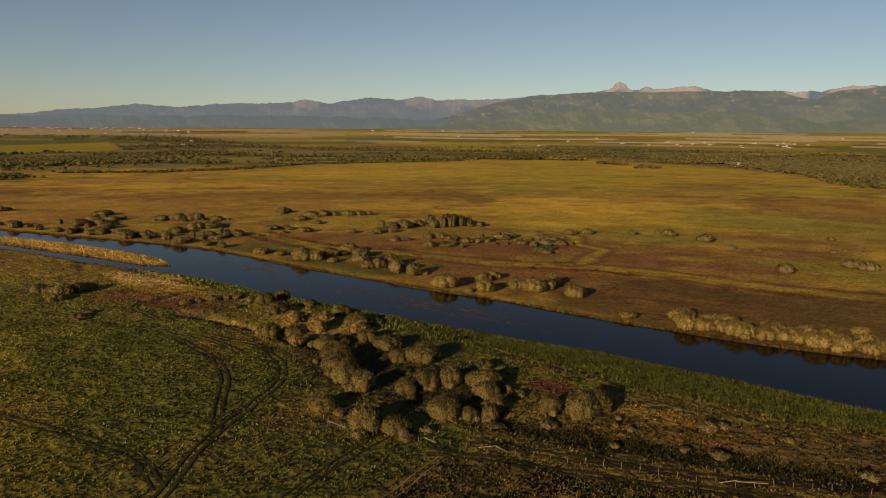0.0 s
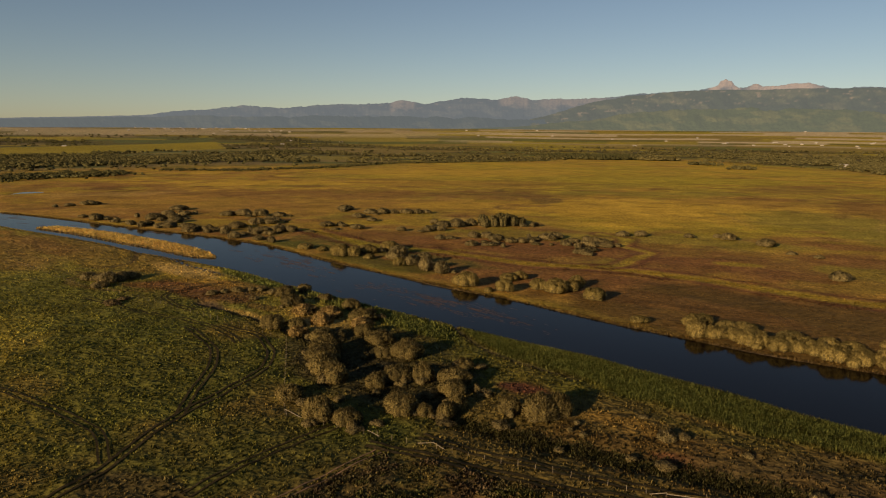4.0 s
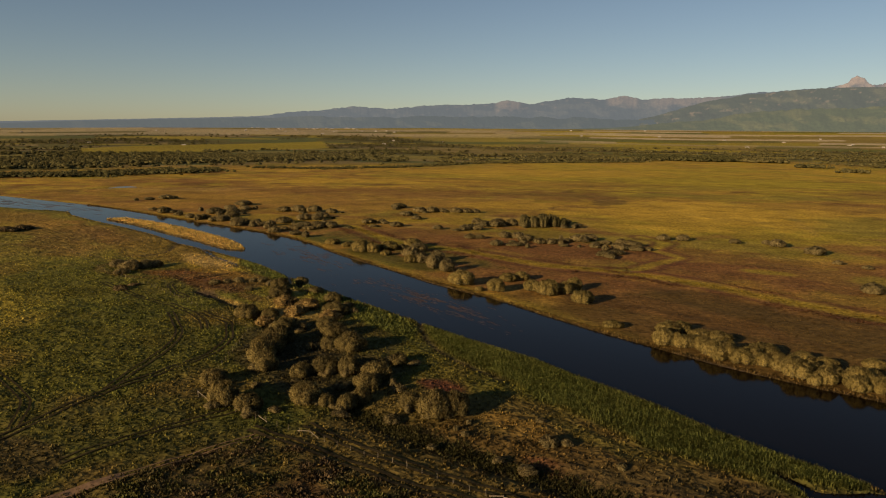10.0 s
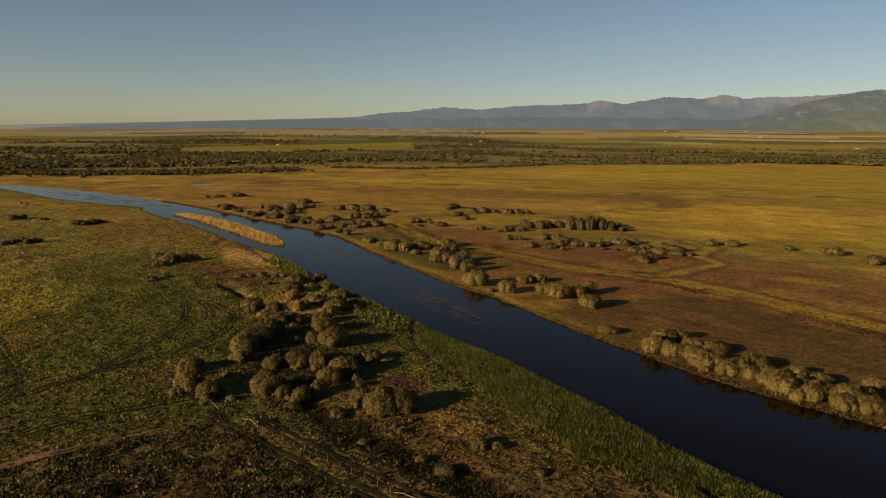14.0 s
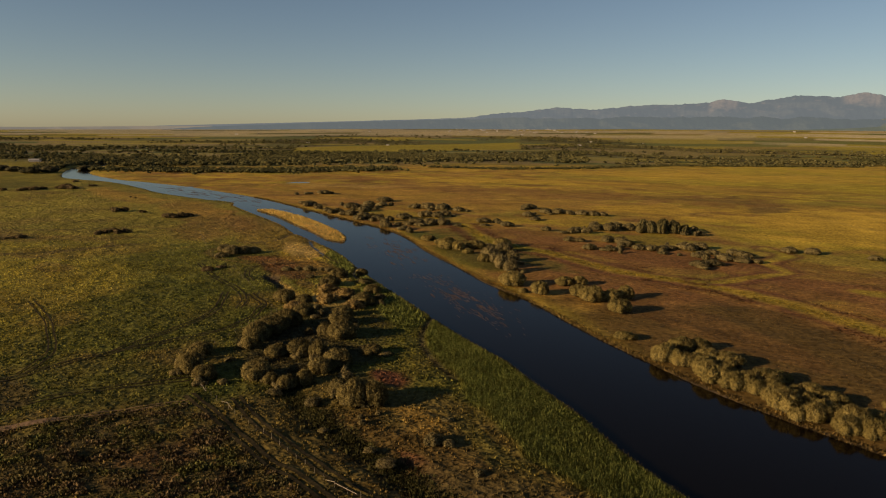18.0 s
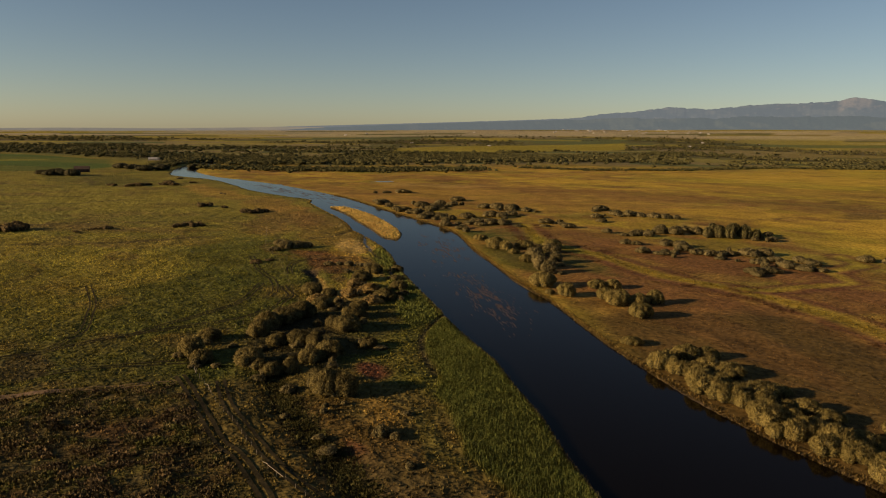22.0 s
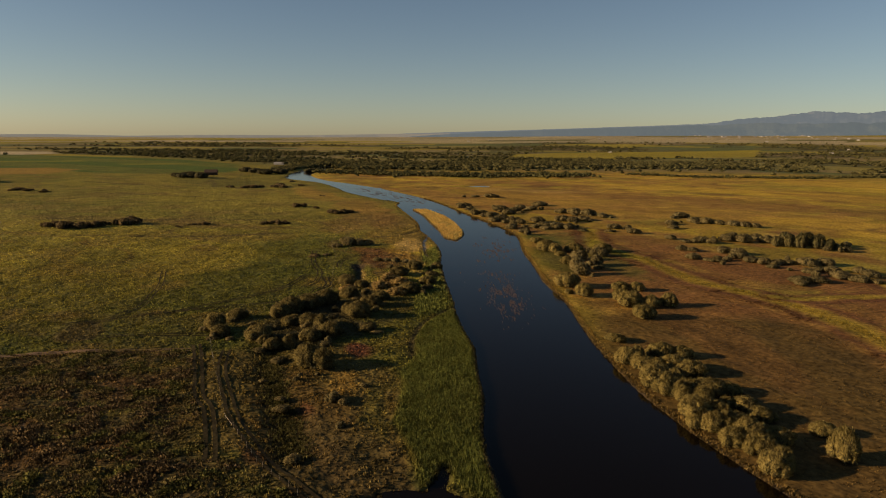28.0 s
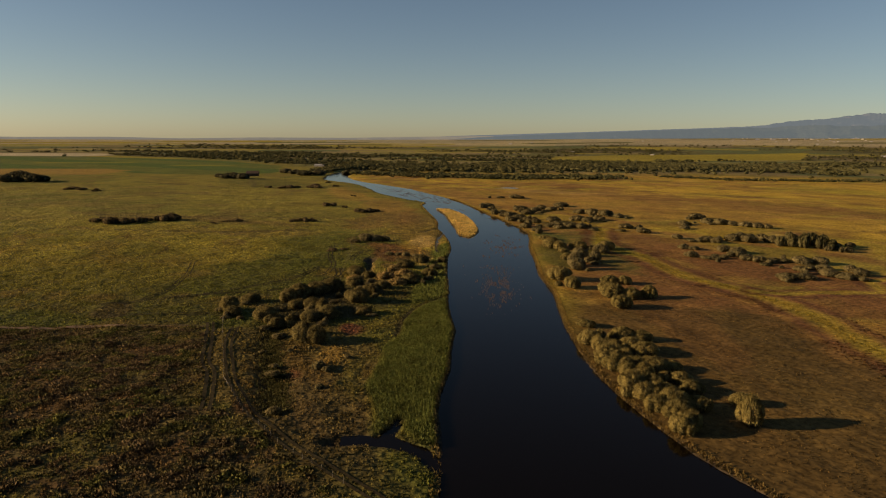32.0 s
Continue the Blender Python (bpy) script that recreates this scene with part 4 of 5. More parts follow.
FARM = [(-748.6, 313.5, 4.7, 6.1), (-721.7, 314.4, 5.7, 7.2), (-717, 325.5, 6.4, 7.3), (-700.7, 331, 6.6, 9.0), (-775, 340, 5, 6.0), (-768, 330, 4.6, 5.2),
        (-740, 345, 4.6, 5.0), (-812.4, 430.4, 8.0, 8.3), (-791.6, 436.9, 8.0, 7.6), (-745.7, 433.6, 8.6, 8.6), (-749.6, 455.9, 8.6, 9.2), (-774, 513, 6.0, 6.6),
        (-784, 530, 6.2, 6.7), (-752.8, 72.5, 9.0, 11.5), (-760.2, 84, 10.5, 14.4), (-741.6, 96, 9.0, 11.5), (-746.1, 105.4, 6.2, 9.0)]

plant("willow_bush", BUSHES, THICKET_A, "rounded olive-tan willow bush in the riverside thicket", "bush", "willow thicket", 0.96, 0.96)
plant("willow_bush", BUSHES, THICKET_B, "rounded olive-tan willow bush in the riverside thicket", "bush", "willow thicket", 0.96, 0.96)
low = random.Random(9)
UNDER = [(low.gauss(x, 4), low.gauss(y, 4), low.uniform(0.8, 1.7), low.uniform(0.7, 1.7)) for x, y, r, h in THICKET_A + THICKET_B for n in range(2)]
UNDER += [(low.gauss(44, 10), low.gauss(128, 5), low.uniform(0.5, 1.1), low.uniform(0.5, 1.0)) for n in range(5)]
UNDER = [p for p in UNDER if not inside(np.array([p[0]]), np.array([p[1]]), REEDS)[0] and river_side(np.array([p[0]]), np.array([p[1]]))[0][0] > 3]
plant("low_bush", SMALL, UNDER, "low shaggy bush at the foot of the willows", "bush", "low bushes")
BEHIND = [(x + low.uniform(0.2, 2.6), y + low.uniform(0.6, 4.4), low.uniform(1.4, 2.5), low.uniform(2.4, 4.0))
          for x, y in resampled([(71, 197.5), (80, 194), (91, 188), (102, 182), (114, 176.5), (124, 171.5)], 34)]
plant("willow_bush", BANK_BUSHES, BEHIND, "pale olive willow in the dense bank row", "bush", "willows along the bank", 1.1, 0.98)
plant("willow_bush", BANK_BUSHES, [p for p in [(x + low.uniform(-3, 1), y + low.uniform(-3.5, -2), low.uniform(1.0, 1.8), low.uniform(1.2, 2.4)) for x, y, r, h in EAST_ROW[1:22:2]]
                                       if river_side(np.array([p[0]]), np.array([p[1]]))[0][0] > 1.2],
      "small pale willow at the water's edge", "bush", "willows along the bank")
plant("low_bush", SMALL, [(x + low.gauss(0, 2.4), y + low.gauss(0, 2.0), low.uniform(0.7, 1.7), low.uniform(0.5, 1.1)) for x, y in resampled(DITCH, 4)],
      "dark low bush in the wet hollow", "bush", "low bushes")
plant("low_bush", SMALL, [(-83, 218, 1.6, 1.5), (-80, 221, 1.4, 1.2), (-76, 223, 1.8, 1.6), (-72, 226, 1.5, 1.3), (-69, 227.5, 1.7, 1.5), (-66, 214, 1.4, 1.2)],
      "dark low bush beside the old channel", "bush", "low bushes")
plant("low_bush", SMALL, [(53, 126.3, 1.6, 1.6), (56, 127, 1.0, 1.0), (66, 121, 0.9, 0.9)], "small round bush on the yellow flat by the reeds", "bush", "low bushes")
plant("scrub_bush", SCRUBS, STRAWY, "low straw-coloured scrub beside the old channel", "bush", "low scrub")
plant("willow_bush", BANK_BUSHES, EAST_ROW[:-1], "tall pale olive willow on the river bank", "bush", "willows along the bank", 1.26, 0.80)
plant("willow_bush", BANK_BUSHES, EAST_ROW[-1:], "lone tall pale olive willow on the river plain", "bush", "willows along the bank", 1.0, 1.1)
plant("willow_bush", BANK_BUSHES, SHORE, "rounded sunlit willow bush on the rust-brown plain", "bush", "willows along the bank", 1.16, 1.0)
plant("willow_bush", SMALL, SHORE_2, "rounded sunlit willow bush on the rust-brown plain", "bush", "willows along the bank")
plant("willow_bush", SMALL, ISLE_SIDE, "grey-olive willow bush near the grassy island", "bush", "willows by the island", 0.98, 0.72)
plant("willow_bush", SMALL, MIDDLE, "grey-olive willow bush in the open meadow", "bush", "willows in the meadow", 1.0, 0.74)
AROUND = [(low.gauss(x, 6), low.gauss(y, 6), low.uniform(1.0, 2.8), low.uniform(1.0, 2.6)) for x, y, r, h in SHORE_2 + ISLE_SIDE * 2 + MIDDLE + LOWER for n in range(2) if low.random() < 0.6]
AROUND = [p for p in AROUND if river_side(np.array([p[0]]), np.array([p[1]]))[0][0] > 1.5]
plant("low_bush", SMALL, AROUND, "small grey-olive bush in the rust-brown meadow", "bush", "low bushes")
EDGE = [(x + low.gauss(4, 3.5), y + low.gauss(8, 4), low.uniform(1.4, 3.4), low.uniform(1.6, 3.6)) for x, y in resampled([(-262, 392), (-207, 366), (-136, 338), (-108, 322)], 30)]
EDGE = [p for p in EDGE if river_side(np.array([p[0]]), np.array([p[1]]))[0][0] > 2]
plant("willow_bush", SMALL, EDGE, "grey-olive willow bush at the edge of the water", "bush", "willows by the island")
plant("cottonwood_tree", STAND_TREES, STAND, "tall leafy green tree among lower willows", "tree", "tall trees", 0.80, 0.84)
plant("willow_bush", SMALL, LOWER, "grey-olive willow bush in a long row", "bush", "willows in the meadow", 1.0, 0.74)
plant("willow_bush", SMALL, PLAIN, "lone grey-olive bush on golden grassland", "bush", "lone bushes", 1.08, 1.0)
plant("willow_bush", SMALL, [(-139, 232, 2.7, 2.5), (-134, 230.5, 2.0, 1.9), (-129, 228.5, 3.2, 3.3), (-126, 233, 2.6, 2.8), (-124.7, 237, 2.8, 2.4), (-127, 221, 2.4, 1.9)],
      "grey-olive willow bush at the edge of the red-brown flat", "bush", "field bushes")


def broken(rows, count, spread):
    return [(low.gauss(x, r * spread), low.gauss(y, r * spread), r * low.uniform(0.4, 0.75), h * low.uniform(0.45, 0.95)) for x, y, r, h in rows for n in range(count)]


plant("willow_bush", FAR_BUSH, broken(FIELD, 3, 0.75), "dark willow bush in the green hay meadow", "bush", "field bushes", 1.25, 0.95)
plant("willow_bush", FAR_BUSH, broken(FIELD_2, 3, 0.8), "dark willow bush in the green hay meadow", "bush", "field bushes", 1.15, 0.75)
plant("shade_tree", TREES, FARM, "dark broad shade tree by the far farm fields", "tree", "farm trees", 1.3, 0.85)


# ---- far woods ----
def woods(name, label, x, y, h):
    """Many small trees in one mesh: a lumpy crown of two blobs with leafy twigs."""
    n = len(x)
    z = heights(x, y)
    keep = z > -0.7
    x, y, z, h = x[keep], y[keep], z[keep], h[keep]
    n = len(x)
    if n == 0:
        return None
    per = 3
    size = h[:, None] * rng.uniform(0.22, 0.40, (n, per))
    off = rng.uniform(-0.6, 0.6, (n, per, 2)) * h[:, None, None]
    up = h[:, None] * rng.uniform(0.20, 0.56, (n, per))
    mids = np.stack([x[:, None] + off[..., 0], y[:, None] + off[..., 1], z[:, None] + up], -1).reshape(-1, 1, 3)
    ball = ICO1[0][None] * rng.uniform(0.65, 1.25, (n * per, len(ICO1[0]), 1)) * size.reshape(-1, 1, 1) * (1.45, 1.45, 0.85)
    o = n * per * len(ICO1[0])
    vs = [(ball + mids).reshape(-1, 3)]
    fs = [(ICO1[1][None] + (np.arange(n * per) * len(ICO1[0]))[:, None, None]).reshape(-1, 3)]
    m = 7 * len(x)
    idx = np.repeat(np.arange(len(x)), 7)
    d = rng.normal(size=(m, 3))
    d[:, 2] = np.abs(d[:, 2])
    d /= np.linalg.norm(d, axis=1, keepdims=True)
    v, q, nrm = spikes(np.stack([x[idx], y[idx], z[idx] + 0.45 * h[idx]], -1) + d * h[idx][:, None] * (0.62, 0.62, 0.38), d, h[idx] * 0.15, h[idx] * 0.11)
    vs.append(v), fs.append(q + o)
    ob = new(name, mesh_of(name, np.concatenate(vs), np.concatenate(fs), FOREST))
    return tagged(ob, label, "woods", kind="stuff")


def belt(line, width, count, tall):
    p = resampled(line, count) + rng.normal(size=(count, 2)) * width * 0.5
    return p[:, 0], p[:, 1], rng.uniform(0.55, 1.15, count) * tall


def grove(x, y, rx, ry, count, tall):
    a, r = rng.uniform(0, 2 * np.pi, count), np.sqrt(rng.random(count))
    return x + np.cos(a) * r * rx, y + np.sin(a) * r * ry, rng.uniform(0.6, 1.15, count) * tall


rng = np.random.default_rng(31)
woods("tree_belt", "belt of dark willows across the far meadow", *belt([(-760, 540), (-667, 575), (-600, 628), (-562, 682), (-538, 758), (-505, 800)], 40, 760, 5.6))
woods("hedgerow", "thin far hedgerow of low bushes", *belt([(-506, 903), (-411, 915), (-320, 1020), (-245, 1238), (-147, 1313), (31, 1478)], 16, 620, 4.0))
woods("tree_belt", "broad dark belt of riverside trees", *belt([(-1000, 660), (-908, 706), (-849, 752), (-810, 876), (-748, 1008), (-700, 1130), (-600, 1390)], 120, 1700, 8.5))
woods("tree_belt", "trees along the upper river bend", *belt([(-800, 475), (-868, 525), (-935, 585), (-972, 690)], 20, 150, 7.5))
woods("tree_belt", "trees behind the upper river bend", *belt([(-800, 600), (-860, 665), (-885, 760)], 24, 130, 7.5))
woods("grove", "grove of tall dark trees in the far meadow", *grove(130, 1700, 130, 130, 700, 10))
woods("grove", "grove of tall dark trees in the far meadow", *grove(265, 1620, 50, 50, 200, 11))
woods("grove", "small grove of bushy trees", *grove(320, 1385, 30, 16, 26, 9))
woods("grove", "small grove of bushy trees", *grove(350, 1235, 26, 12, 20, 8))
woods("grove", "small grove beside a farmstead", *grove(590, 1500, 30, 24, 34, 11))
woods("woodland", "wide wood of grey-green trees on the far plain", *grove(740, 1230, 190, 330, 2300, 8.5))
woods("woodland", "low willow wood at the edge of the gold meadow", *grove(580, 830, 110, 130, 330, 6))


def farm_woods(count, az0, az1):
    """Trees of the far farmland, in long broken bands, with a few stray ones."""
    a, r = rng.uniform(az0, az1, count), np.exp(rng.uniform(math.log(900), math.log(4300), count))
    ok = rng.random(count) < wooded(a, r) + 0.012 * (r > np.interp(a, EDGE_AZ, EDGE_R)) * (r < 2600)
    a, r = a[ok], r[ok]
    x, y = CENTRE[0] + r * np.sin(np.radians(a)), CENTRE[1] + r * np.cos(np.radians(a))
    for poly, name, strength in FIELDS:
        ok = ~inside(x, y, poly)
        x, y = x[ok], y[ok]
    return x, y, rng.uniform(4.0, 9.0, len(x))


woods("woodland", "dark bands of trees between the far fields", *farm_woods(15000, -76, -18))
woods("woodland", "dark lines of trees beyond the green crop field", *farm_woods(4000, -98, -76))
woods("woodland", "hedges and trees below the foothills", *farm_woods(13000, -18, 40))


# ---- houses of the far plain ----
def house_meshes():
    w = [(-1, -1, 0), (1, -1, 0), (1, 1, 0), (-1, 1, 0), (-1, -1, 0.6), (1, -1, 0.6), (1, 1, 0.6), (-1, 1, 0.6), (-1, 0, 1), (1, 0, 1)]
    bm = bmesh.new()
    vs = [bm.verts.new(p) for p in w]
    for f in ((0, 1, 5, 4), (2, 3, 7, 6), (1, 2, 6, 9, 5), (3, 0, 4, 8, 7), (3, 2, 1, 0)):
        bm.faces.new([vs[k] for k in f])
    walls = bpy.data.meshes.new("house_walls")
    bm.to_mesh(walls)
    bm.free()
    walls.materials.append(WALL)
    r = [(-1.08, -1.12, 0.55), (1.08, -1.12, 0.55), (1.08, 0, 1.03), (-1.08, 0, 1.03), (1.08, 1.12, 0.55), (-1.08, 1.12, 0.55)]
    r = r + [(x, y, z - 0.06) for x, y, z in r]
    roof = mesh_of("house_roof", r, [(0, 1, 2, 3), (3, 2, 4, 5), (7, 6, 9, 8), (8, 9, 11, 10), (0, 6, 7, 1), (5, 4, 10, 11)], ROOF)
    return walls, roof


HOUSE_WALLS, HOUSE_ROOF = house_meshes()
BARN = plain_material("dark_barn_boards", (0.060, 0.042, 0.030), 0.9, 0.1, 0.35, 2.0)
RUST = plain_material("rusted_roof_sheets", (0.075, 0.050, 0.038), 0.8, 0.2, 0.3, 2.0)
BARN_WALLS, BARN_ROOF = HOUSE_WALLS.copy(), HOUSE_ROOF.copy()
BARN_WALLS.materials[0], BARN_ROOF.materials[0] = BARN, RUST


def house(az, r, length, width, height, label):
    x, y = CENTRE[0] + r * math.sin(radians(az)), CENTRE[1] + r * math.cos(radians(az))
    z = float(heights(np.array([x]), np.array([y]))[0])
    m = Matrix.LocRotScale((x, y, z - 0.3), Euler((0, 0, place.uniform(-0.5, 0.5) - radians(az))), (length / 2, width / 2, height))
    ob = empty("house", m, label, "house", "far houses")
    part("wall", HOUSE_WALLS, ob)
    part("roof", HOUSE_ROOF, ob, "pale gabled roof")


for n in range(34):
    house(place.uniform(-33, -22), place.uniform(3700, 4350), place.uniform(7, 15), place.uniform(6, 9), place.uniform(3, 4.6), "pale house in the distant town")
for n in range(22):
    house(place.uniform(12, 26), place.uniform(2900, 3300), place.uniform(8, 20), place.uniform(7, 10), place.uniform(2.6, 4.0), "white farm building on the far plain")
for n in range(22):
    house(place.uniform(-50, 30), place.uniform(2400, 4200), place.uniform(8, 14), place.uniform(6, 9), place.uniform(3.4, 5.0), "pale farmhouse among trees")
house(20.2, 1520, 16, 9, 5.5, "white farmhouse beside a grove")
house(-62.2, 1218, 17, 9, 5.0, "white farmhouse by the river trees")
m = Matrix.LocRotScale((-762, 363, float(heights(np.array([-762.0]), np.array([363.0]))[0]) - 0.2), Euler((0, 0, 1.12)), (8.0, 5.0, 7.4))
barn = empty("barn", m, "old dark wooden barn in the far meadow", "barn")
part("wall", BARN_WALLS, barn)
part("roof", BARN_ROOF, barn, "rusted low gabled roof")
house(21.8, 1500, 11, 8, 4.5, "white farmhouse beside a grove")

# ---- tracks ----
TRACKS = [
    [(-44, 88), (-42, 99), (-42, 110), (-41, 121), (-38, 135), (-36, 148), (-38, 160), (-44, 170), (-50, 177), (-62, 182)],
    [(-41, 121), (-45, 135), (-48, 148), (-54, 161), (-62, 170), (-71, 179)],
    [(-43, 100), (-51, 110), (-59, 115), (-70, 120), (-84, 126), (-110, 134)],
    [(-24, 92), (-20, 102), (-13, 115), (-9, 121)],
    [(66, 96), (59, 98.5), (43, 103), (34, 104), (24, 107), (5, 112.5), (-1, 114)],
    [(8, 119), (12, 117), (22, 113), (37, 109), (54, 105.5), (76, 104), (92, 105.5), (106, 108), (122, 111)],
    [(-88, 236), (-98, 216), (-90, 204), (-78, 196)],
    [(-122, 206), (-93, 192), (-73, 185), (-58, 176), (-50, 167)],
]
TRACK_WIDTH = 0.85


def strip(line, offset, width, lift):
    p = np.array(curved(line, 1.0))
    d = np.gradient(p, axis=0)
    nrm = np.stack([-d[:, 1], d[:, 0]], -1) / np.linalg.norm(d, axis=1, keepdims=True)
    wob = (fbm(p[:, 0], p[:, 1], 4, 2, 71) - 0.5)[:, None] * 0.25
    a, b = p + nrm * (offset - width / 2 + wob), p + nrm * (offset + width / 2 + wob)
    v = np.concatenate([np.c_[a, heights(*a.T) + lift], np.c_[b, heights(*b.T) + lift]])
    n = len(p)
    k = np.arange(n - 1)
    return v, np.stack([k, k + 1, n + k + 1, n + k], -1)


for line, wide in zip(TRACKS, (0.58, 0.54, 0.42, 0.42, 0.85, 0.68, 0.50, 0.46)):
    ob = tagged(new("vehicle_track"), "pair of dark wheel ruts pressed into the grass", "track", "wheel ruts", "structure")
    for off in (-TRACK_WIDTH, TRACK_WIDTH):
        v, q = strip(line, off, wide, 0.17)
        part("rut", mesh_of("rut", v, q, RUT_SHADE_SOIL), ob)
ROAD = [(-60, 20), (-40, 44), (-23.5, 66), (-16, 82.5), (-12.5, 88.5), (-10.4, 92), (-7.8, 96), (-4.4, 102), (1.5, 112)]
ob = tagged(new("farm_track"), "narrow bare-dirt farm track through the meadow", "track", kind="structure")
v, q = strip(ROAD[:6], 0.0, 2.1, 0.10)
part("bare_earth", mesh_of("bare_earth", v, q, DIRT), ob, "bare reddish-tan earth")
for off in (-0.7, 0.7):
    v, q = strip(ROAD[5:], off, 0.32, 0.09)
    part("wheel_path", mesh_of("wheel_path", v, q, DIRT), ob)

# ---- fences ----
bm = bmesh.new()
bmesh.ops.create_cone(bm, cap_ends=True, segments=7, radius1=0.036, radius2=0.030, depth=1.4, matrix=Matrix.Translation((0, 0, 0.45)))
POST_MESH = bpy.data.meshes.new("post")
bm.to_mesh(POST_MESH)
bm.free()
POST_MESH.materials.append(POST)
bm = bmesh.new()
bmesh.ops.create_cone(bm, cap_ends=True, segments=6, radius1=0.07, radius2=0.055, depth=1.0, matrix=Matrix.Translation((0, 0, 0.5)))
RAIL_MESH = bpy.data.meshes.new("rail")
bm.to_mesh(RAIL_MESH)
bm.free()
RAIL_MESH.materials.append(POST)


def fence(line, gap, label, rails=()):
    ob = tagged(new("fence"), label, "fence", "pasture fences")
    count = int(sum(math.dist(a, b) for a, b in zip(line, line[1:])) / gap) + 1
    for x, y in resampled(line, count):
        z = float(heights(np.array([x]), np.array([y]))[0])
        p = part("post", POST_MESH, ob)
        p.matrix_basis = Matrix.LocRotScale((x, y, z), Euler((place.gauss(0, 0.05), place.gauss(0, 0.05), place.uniform(0, 6))), (1, 1, place.uniform(0.85, 1.15)))
    for x0, y0, z0, x1, y1, z1 in rails:
        a = Vector((x0, y0, z0 + float(heights(np.array([x0]), np.array([y0]))[0])))
        b = Vector((x1, y1, z1 + float(heights(np.array([x1]), np.array([y1]))[0])))
        p = part("rail", RAIL_MESH, ob, "fallen pale fence rail")
        p.matrix_basis = Matrix.LocRotScale(a, (b - a).to_track_quat("Z", "Y"), (1, 1, (b - a).length))


fence([(-199, 263), (-137, 222.5), (-105, 209), (-75, 192), (-45, 176), (-39, 173), (-34, 160), (-23, 130), (-20.5, 124.5)], 3.4, "old pasture fence of thin pale wooden posts",
      [(-20.5, 124.5, 1.0, -16.5, 122.5, 0.5)])
fence([(-20, 124), (-11, 121), (5, 116), (16, 113), (32, 109), (49, 104.5), (72, 102.5), (92, 104), (109, 107.5)], 3.0, "pasture fence of short pale posts beside the ditch",
      [(-2, 118, 1.0, 0.4, 117.2, 0.2), (8, 115.4, 0.2, 11, 114.4, 1.0), (11, 114.4, 1.0, 13, 114, 0.2), (47, 105, 0.2, 49.5, 104.4, 1.0), (49.5, 104.4, 0.8, 54.5, 104, 0.6)])

# ---- water weed ----
rng = np.random.default_rng(51)


def weed(name, label, x, y, length, width, turn, count, size):
    u, v = rng.normal(size=count) * length * 0.5, rng.normal(size=count) * width * 0.5
    c0, s0 = math.cos(radians(turn)), math.sin(radians(turn))
    px, py = x + u * c0 - v * s0, y + u * s0 + v * c0
    keep = (river_side(px, py)[0] < -1.5) & (fbm(px * c0 + py * s0, (py * c0 - px * s0) * 3, 7, 2, 52) > 0.48)
    px, py = px[keep], py[keep]
    vs, fs = [], []
    for k, (a, b) in enumerate(zip(px, py)):
        w = rng.uniform(0.4, 1.0) * size
        for j in range(6):
            t = j * math.pi / 3
            q = rng.uniform(0.6, 1.2)
            dx, dy = math.cos(t) * w * 4.2 * q, math.sin(t) * w * 0.35 * q
            vs.append((a + dx * c0 - dy * s0, b + dx * s0 + dy * c0, WATER + 0.006 + 0.0006 * (k % 9)))
        fs.append([6 * k + j for j in range(6)])
    return tagged(new(name, mesh_of(name, vs, fs, WEED)), label, "water plants", kind="stuff")


weed("water_weed", "brown-red mats of weed at the river surface", 0, 221, 30, 6, -35, 1100, 0.42)
weed("water_weed", "thin brown streaks of weed on the water", -30, 240, 40, 8, -36, 120, 0.7)
weed("water_weed", "dark trailing weed below the island tip", -84, 286, 34, 9, -34, 170, 1.0)
weed("water_weed", "dark trailing weed in the upper reach", -380, 405, 120, 14, -12, 240, 2.2)

# ---- grasses ----
rng = np.random.default_rng(77)
RUT_LINES = [curved(line, 2.0) for line in TRACKS + [ROAD]]


def scatter(count, x0, x1, y0, y1, test):
    x, y = rng.uniform(x0, x1, count), rng.uniform(y0, y1, count)
    keep = test(x, y)
    return x[keep], y[keep]


def clear_of_ruts(x, y):
    ok = np.ones(len(x), bool)
    for line in RUT_LINES:
        d, _ = line_distance(x, y, line)
        ok &= np.abs(d - TRACK_WIDTH) > 0.42
    return ok


def tufts(x, y, low, high, wide, per=3, lean=0.6, tip=1.3, tint=1.0, vary=0.2, tumble=0.5):
    h = rng.uniform(low, high, len(x))
    c = cover(x, y) * rng.uniform(1 - vary, 1 + vary, (len(x), 1)) * tint * 1.8
    return blades(x, y, heights(x, y), h, h * wide, c, per, lean, tip, tumble)


def fading(x, y, near, gone):
    r = np.hypot(x - CENTRE[0], y - CENTRE[1])
    return rng.random(len(x)) < smooth(gone, near, r)


WEST = lambda x, y: (~river_side(x, y)[1]) & (river_side(x, y)[0] > 1.0)
x, y = scatter(420000, -400, 130, 40, 400, lambda x, y: WEST(x, y) & ~inside(x, y, REEDS))
ok = clear_of_ruts(x, y) & (rng.random(len(x)) < 0.40 + 0.7 * smooth(0.42, 0.62, fbm(x, y, 3.2, 2, 81))) & fading(x, y, 140, 440)
stuff("meadow_grass", "tussocky green and brown meadow grass", "grass", tufts(x[ok], y[ok], 0.18, 0.46, 1.1, 3, 0.6, 1.2, 1.12, 0.18, 1.2))
x, y = scatter(150000, -40, 175, 40, 114, lambda x, y: WEST(x, y) & inside(x, y, SCRUB_EDGE))
clump = fbm(x, y, 2.6, 2, 82)
ok = clear_of_ruts(x, y) & (clump + rng.uniform(-0.12, 0.12, len(x)) > 0.38)
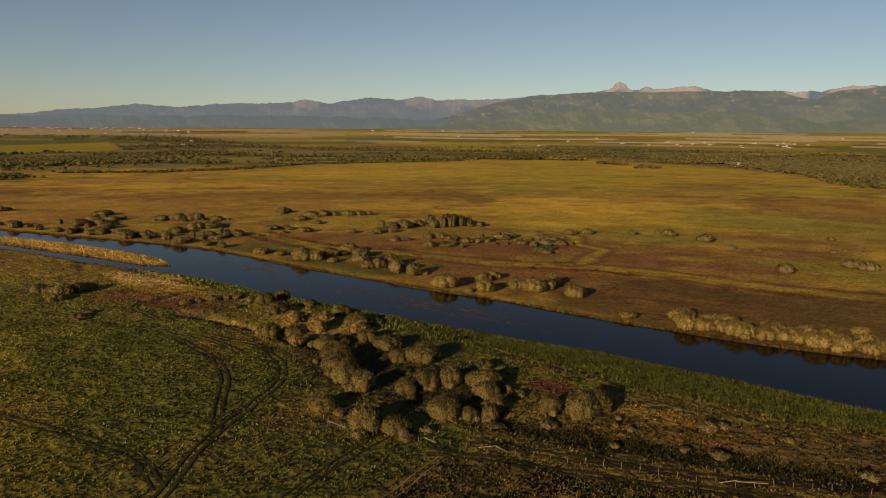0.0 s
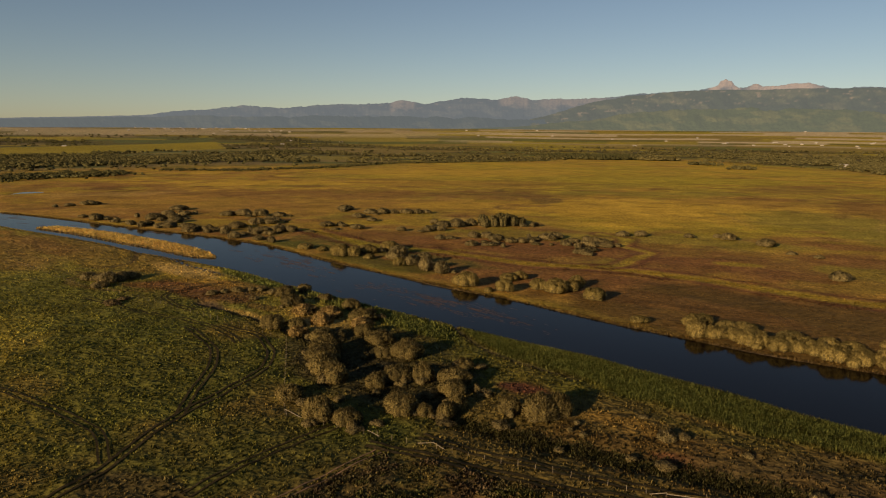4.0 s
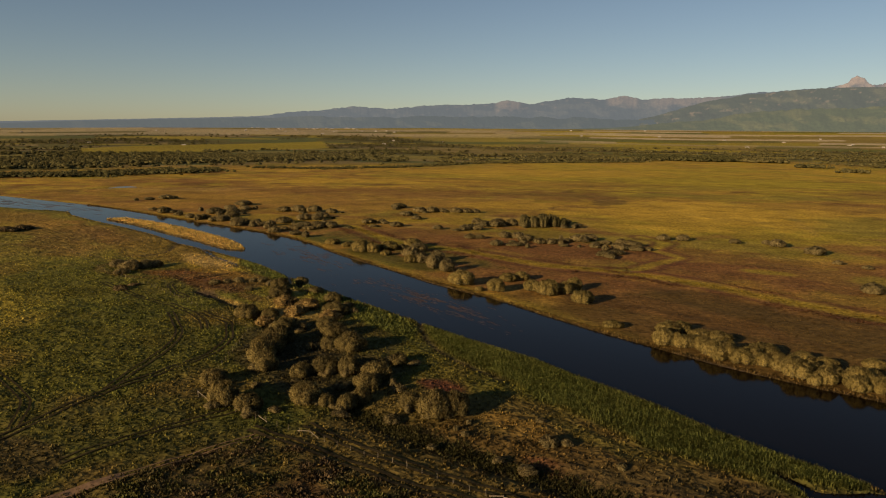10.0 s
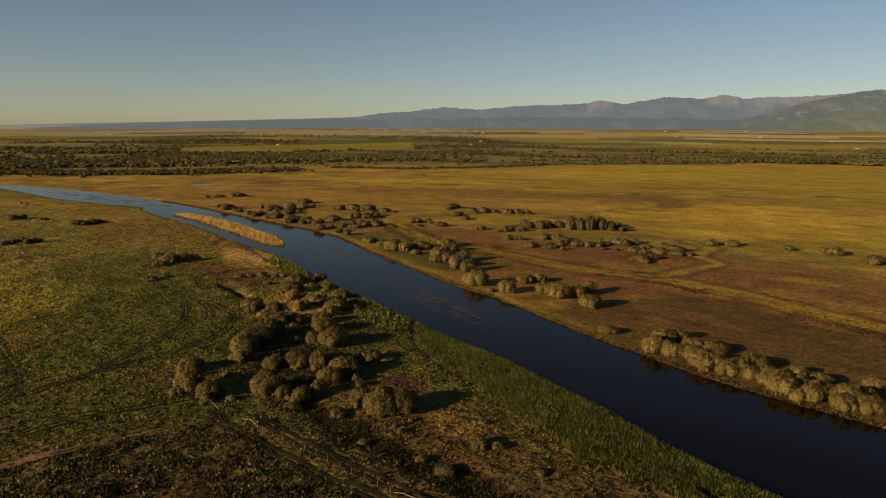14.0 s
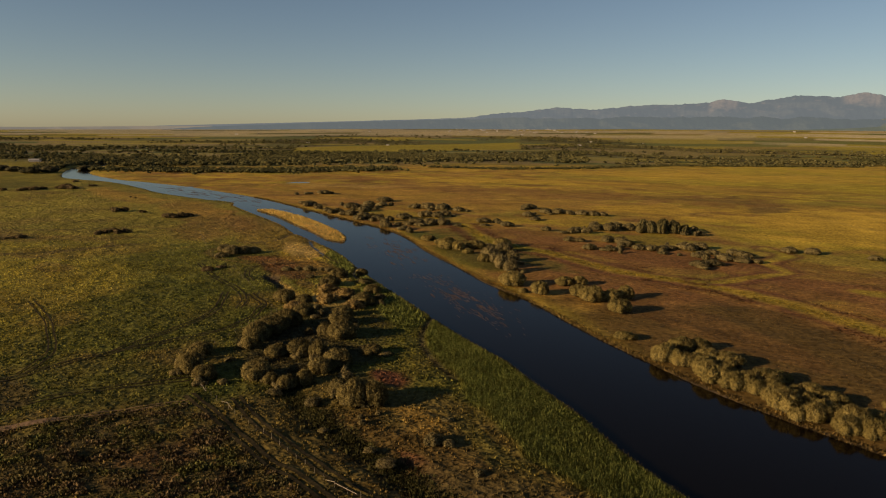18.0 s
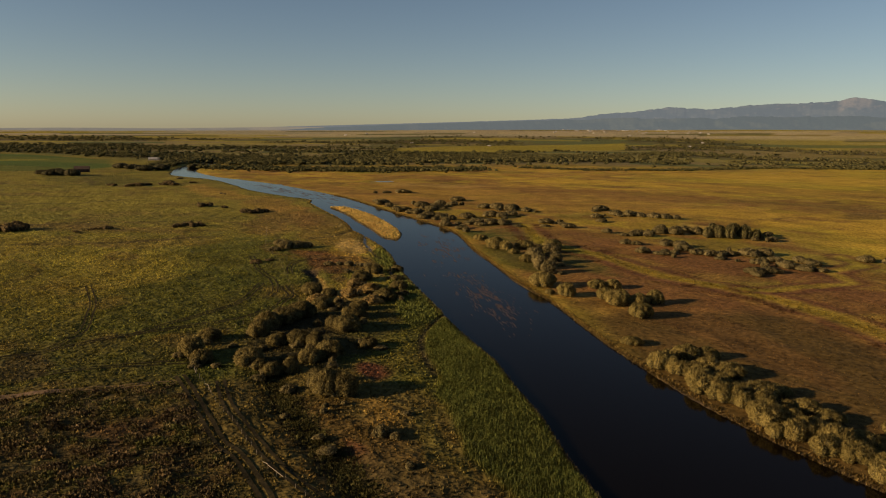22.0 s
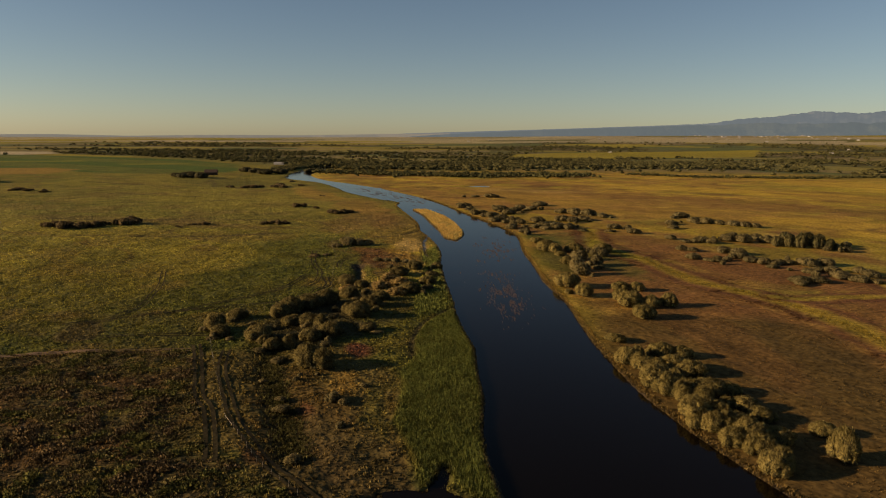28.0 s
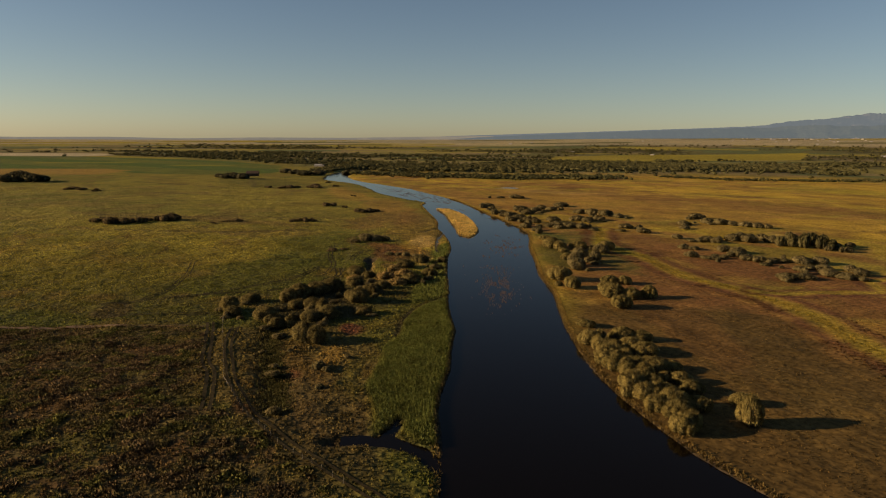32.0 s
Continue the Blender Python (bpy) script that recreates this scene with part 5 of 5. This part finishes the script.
x, y, clump = x[ok], y[ok], clump[ok]
h = (0.17 + 1.1 * np.clip(clump - 0.44, 0, 0.3)) * rng.uniform(0.7, 1.3, len(x))
tone = fbm(x, y, 5.5, 3, 84)[:, None]
c = np.where(tone > 0.53, (0.098, 0.072, 0.040), np.where(tone > 0.40, (0.098, 0.084, 0.038), (0.090, 0.090, 0.030))) * rng.uniform(0.75, 1.25, (len(x), 1))
stuff("rough_pasture", "rough red-brown and olive tussocks of the unmown pasture", "grass", blades(x, y, heights(x, y), h, h * 1.3, c, 3, 0.9, 1.2, 0.8), REED)
x, y = scatter(270000, -10, 112, 118, 205, lambda x, y: inside(x, y, REEDS))
d, _ = line_distance(x, y, NOTCH)
ok = d > 0.7
stuff("reed_bed", "dense bed of tall green reeds along the bank", "reeds", tufts(x[ok], y[ok], 0.5, 0.95, 0.20, 3, 0.6, 1.4, 0.92, 0.25, 0.8), REED)
x, y = scatter(36000, -110, 10, 175, 270, lambda x, y: inside(x, y, REEDS_UP))
stuff("reed_bed", "green reeds and sedge along the upper bank", "reeds", tufts(x, y, 0.4, 0.9, 0.45, 3, 0.4, 1.3, 1.35), REED)
x, y = scatter(26000, -262, -110, 286, 362, lambda x, y: inside(x, y, ISLAND))
stuff("island_grass", "straw-gold tall grass on the river island", "grass", tufts(x, y, 0.5, 1.0, 0.6, 3, 0.5, 1.3, 1.35))
x, y = scatter(150000, -120, 260, 140, 400, lambda x, y: river_side(x, y)[1] & (river_side(x, y)[0] > 0.6))
ok = (rng.random(len(x)) < 0.35 + 0.6 * smooth(0.45, 0.65, fbm(x, y, 9, 2, 83))) & fading(x, y, 200, 420)
stuff("dry_grass", "short rust-brown grass and sedge of the far bank", "grass", tufts(x[ok], y[ok], 0.08, 0.22, 1.5, 3, 0.9, 1.3, 1.0, 0.2, 0.28), REED)
p = resampled(MEANDER, 3000) + rng.normal(size=(3000, 2)) * 1.6
stuff("sedge", "yellow-green sedge in the dry meander", "sedge", tufts(p[:, 0], p[:, 1], 0.2, 0.45, 0.8, 3, 0.8, 1.2, 0.85))
p = resampled(DITCH, 4200) + rng.normal(size=(4200, 2)) * (2.2, 1.5)
p = p[clear_of_ruts(p[:, 0], p[:, 1])]
h = rng.uniform(0.2, 0.55, len(p))
c = np.array((0.074, 0.070, 0.027)) * rng.uniform(0.6, 1.5, (len(p), 1))
stuff("ditch_weeds", "dark green weeds and brambles in the wet hollow", "weeds", blades(p[:, 0], p[:, 1], heights(p[:, 0], p[:, 1]), h, h * 0.7, c, 4, 0.8, 1.2, 1.0))
p = np.concatenate([resampled(far_c, 60000), resampled(near_c, 30000)]) + rng.normal(size=(90000, 2)) * 1.3
s0 = river_side(p[:, 0], p[:, 1])[0]
p = p[(s0 > -0.3) & (s0 < 1.5) & (p[:, 0] > -330) & (p[:, 0] < 230)]
h = rng.uniform(0.25, 0.6, len(p))
c = (cover(p[:, 0], p[:, 1]) * 0.6 + np.array(COVER["straw"]) * 0.4) * rng.uniform(0.8, 1.2, (len(p), 1)) * 1.3
stuff("bank_grass", "ragged tan grass hanging over the river bank", "grass", blades(p[:, 0], p[:, 1], heights(p[:, 0], p[:, 1]), h, h * 0.6, c, 3, 0.9, 1.2))
p = resampled(MEANDER, 5200) + rng.normal(size=(5200, 2)) * 1.8
p = p + np.where(rng.random((5200, 1)) < 0.65, (-3.4, -7.0), (3.4, 7.5)) * rng.uniform(0.7, 1.5, (5200, 1))
p = p[(fbm(p[:, 0], p[:, 1], 14, 2, 91) > 0.47) & (river_side(p[:, 0], p[:, 1])[0] > 2)]
h = rng.uniform(0.15, 0.38, len(p))
c = np.array((0.190, 0.100, 0.044)) * rng.uniform(0.6, 1.3, (len(p), 1))
stuff("sedge_tussocks", "rust-brown sedge tussocks beside the dry meander", "sedge", blades(p[:, 0], p[:, 1], heights(p[:, 0], p[:, 1]), h, h * 1.2, c, 4, 0.9, 1.2, 0.3))
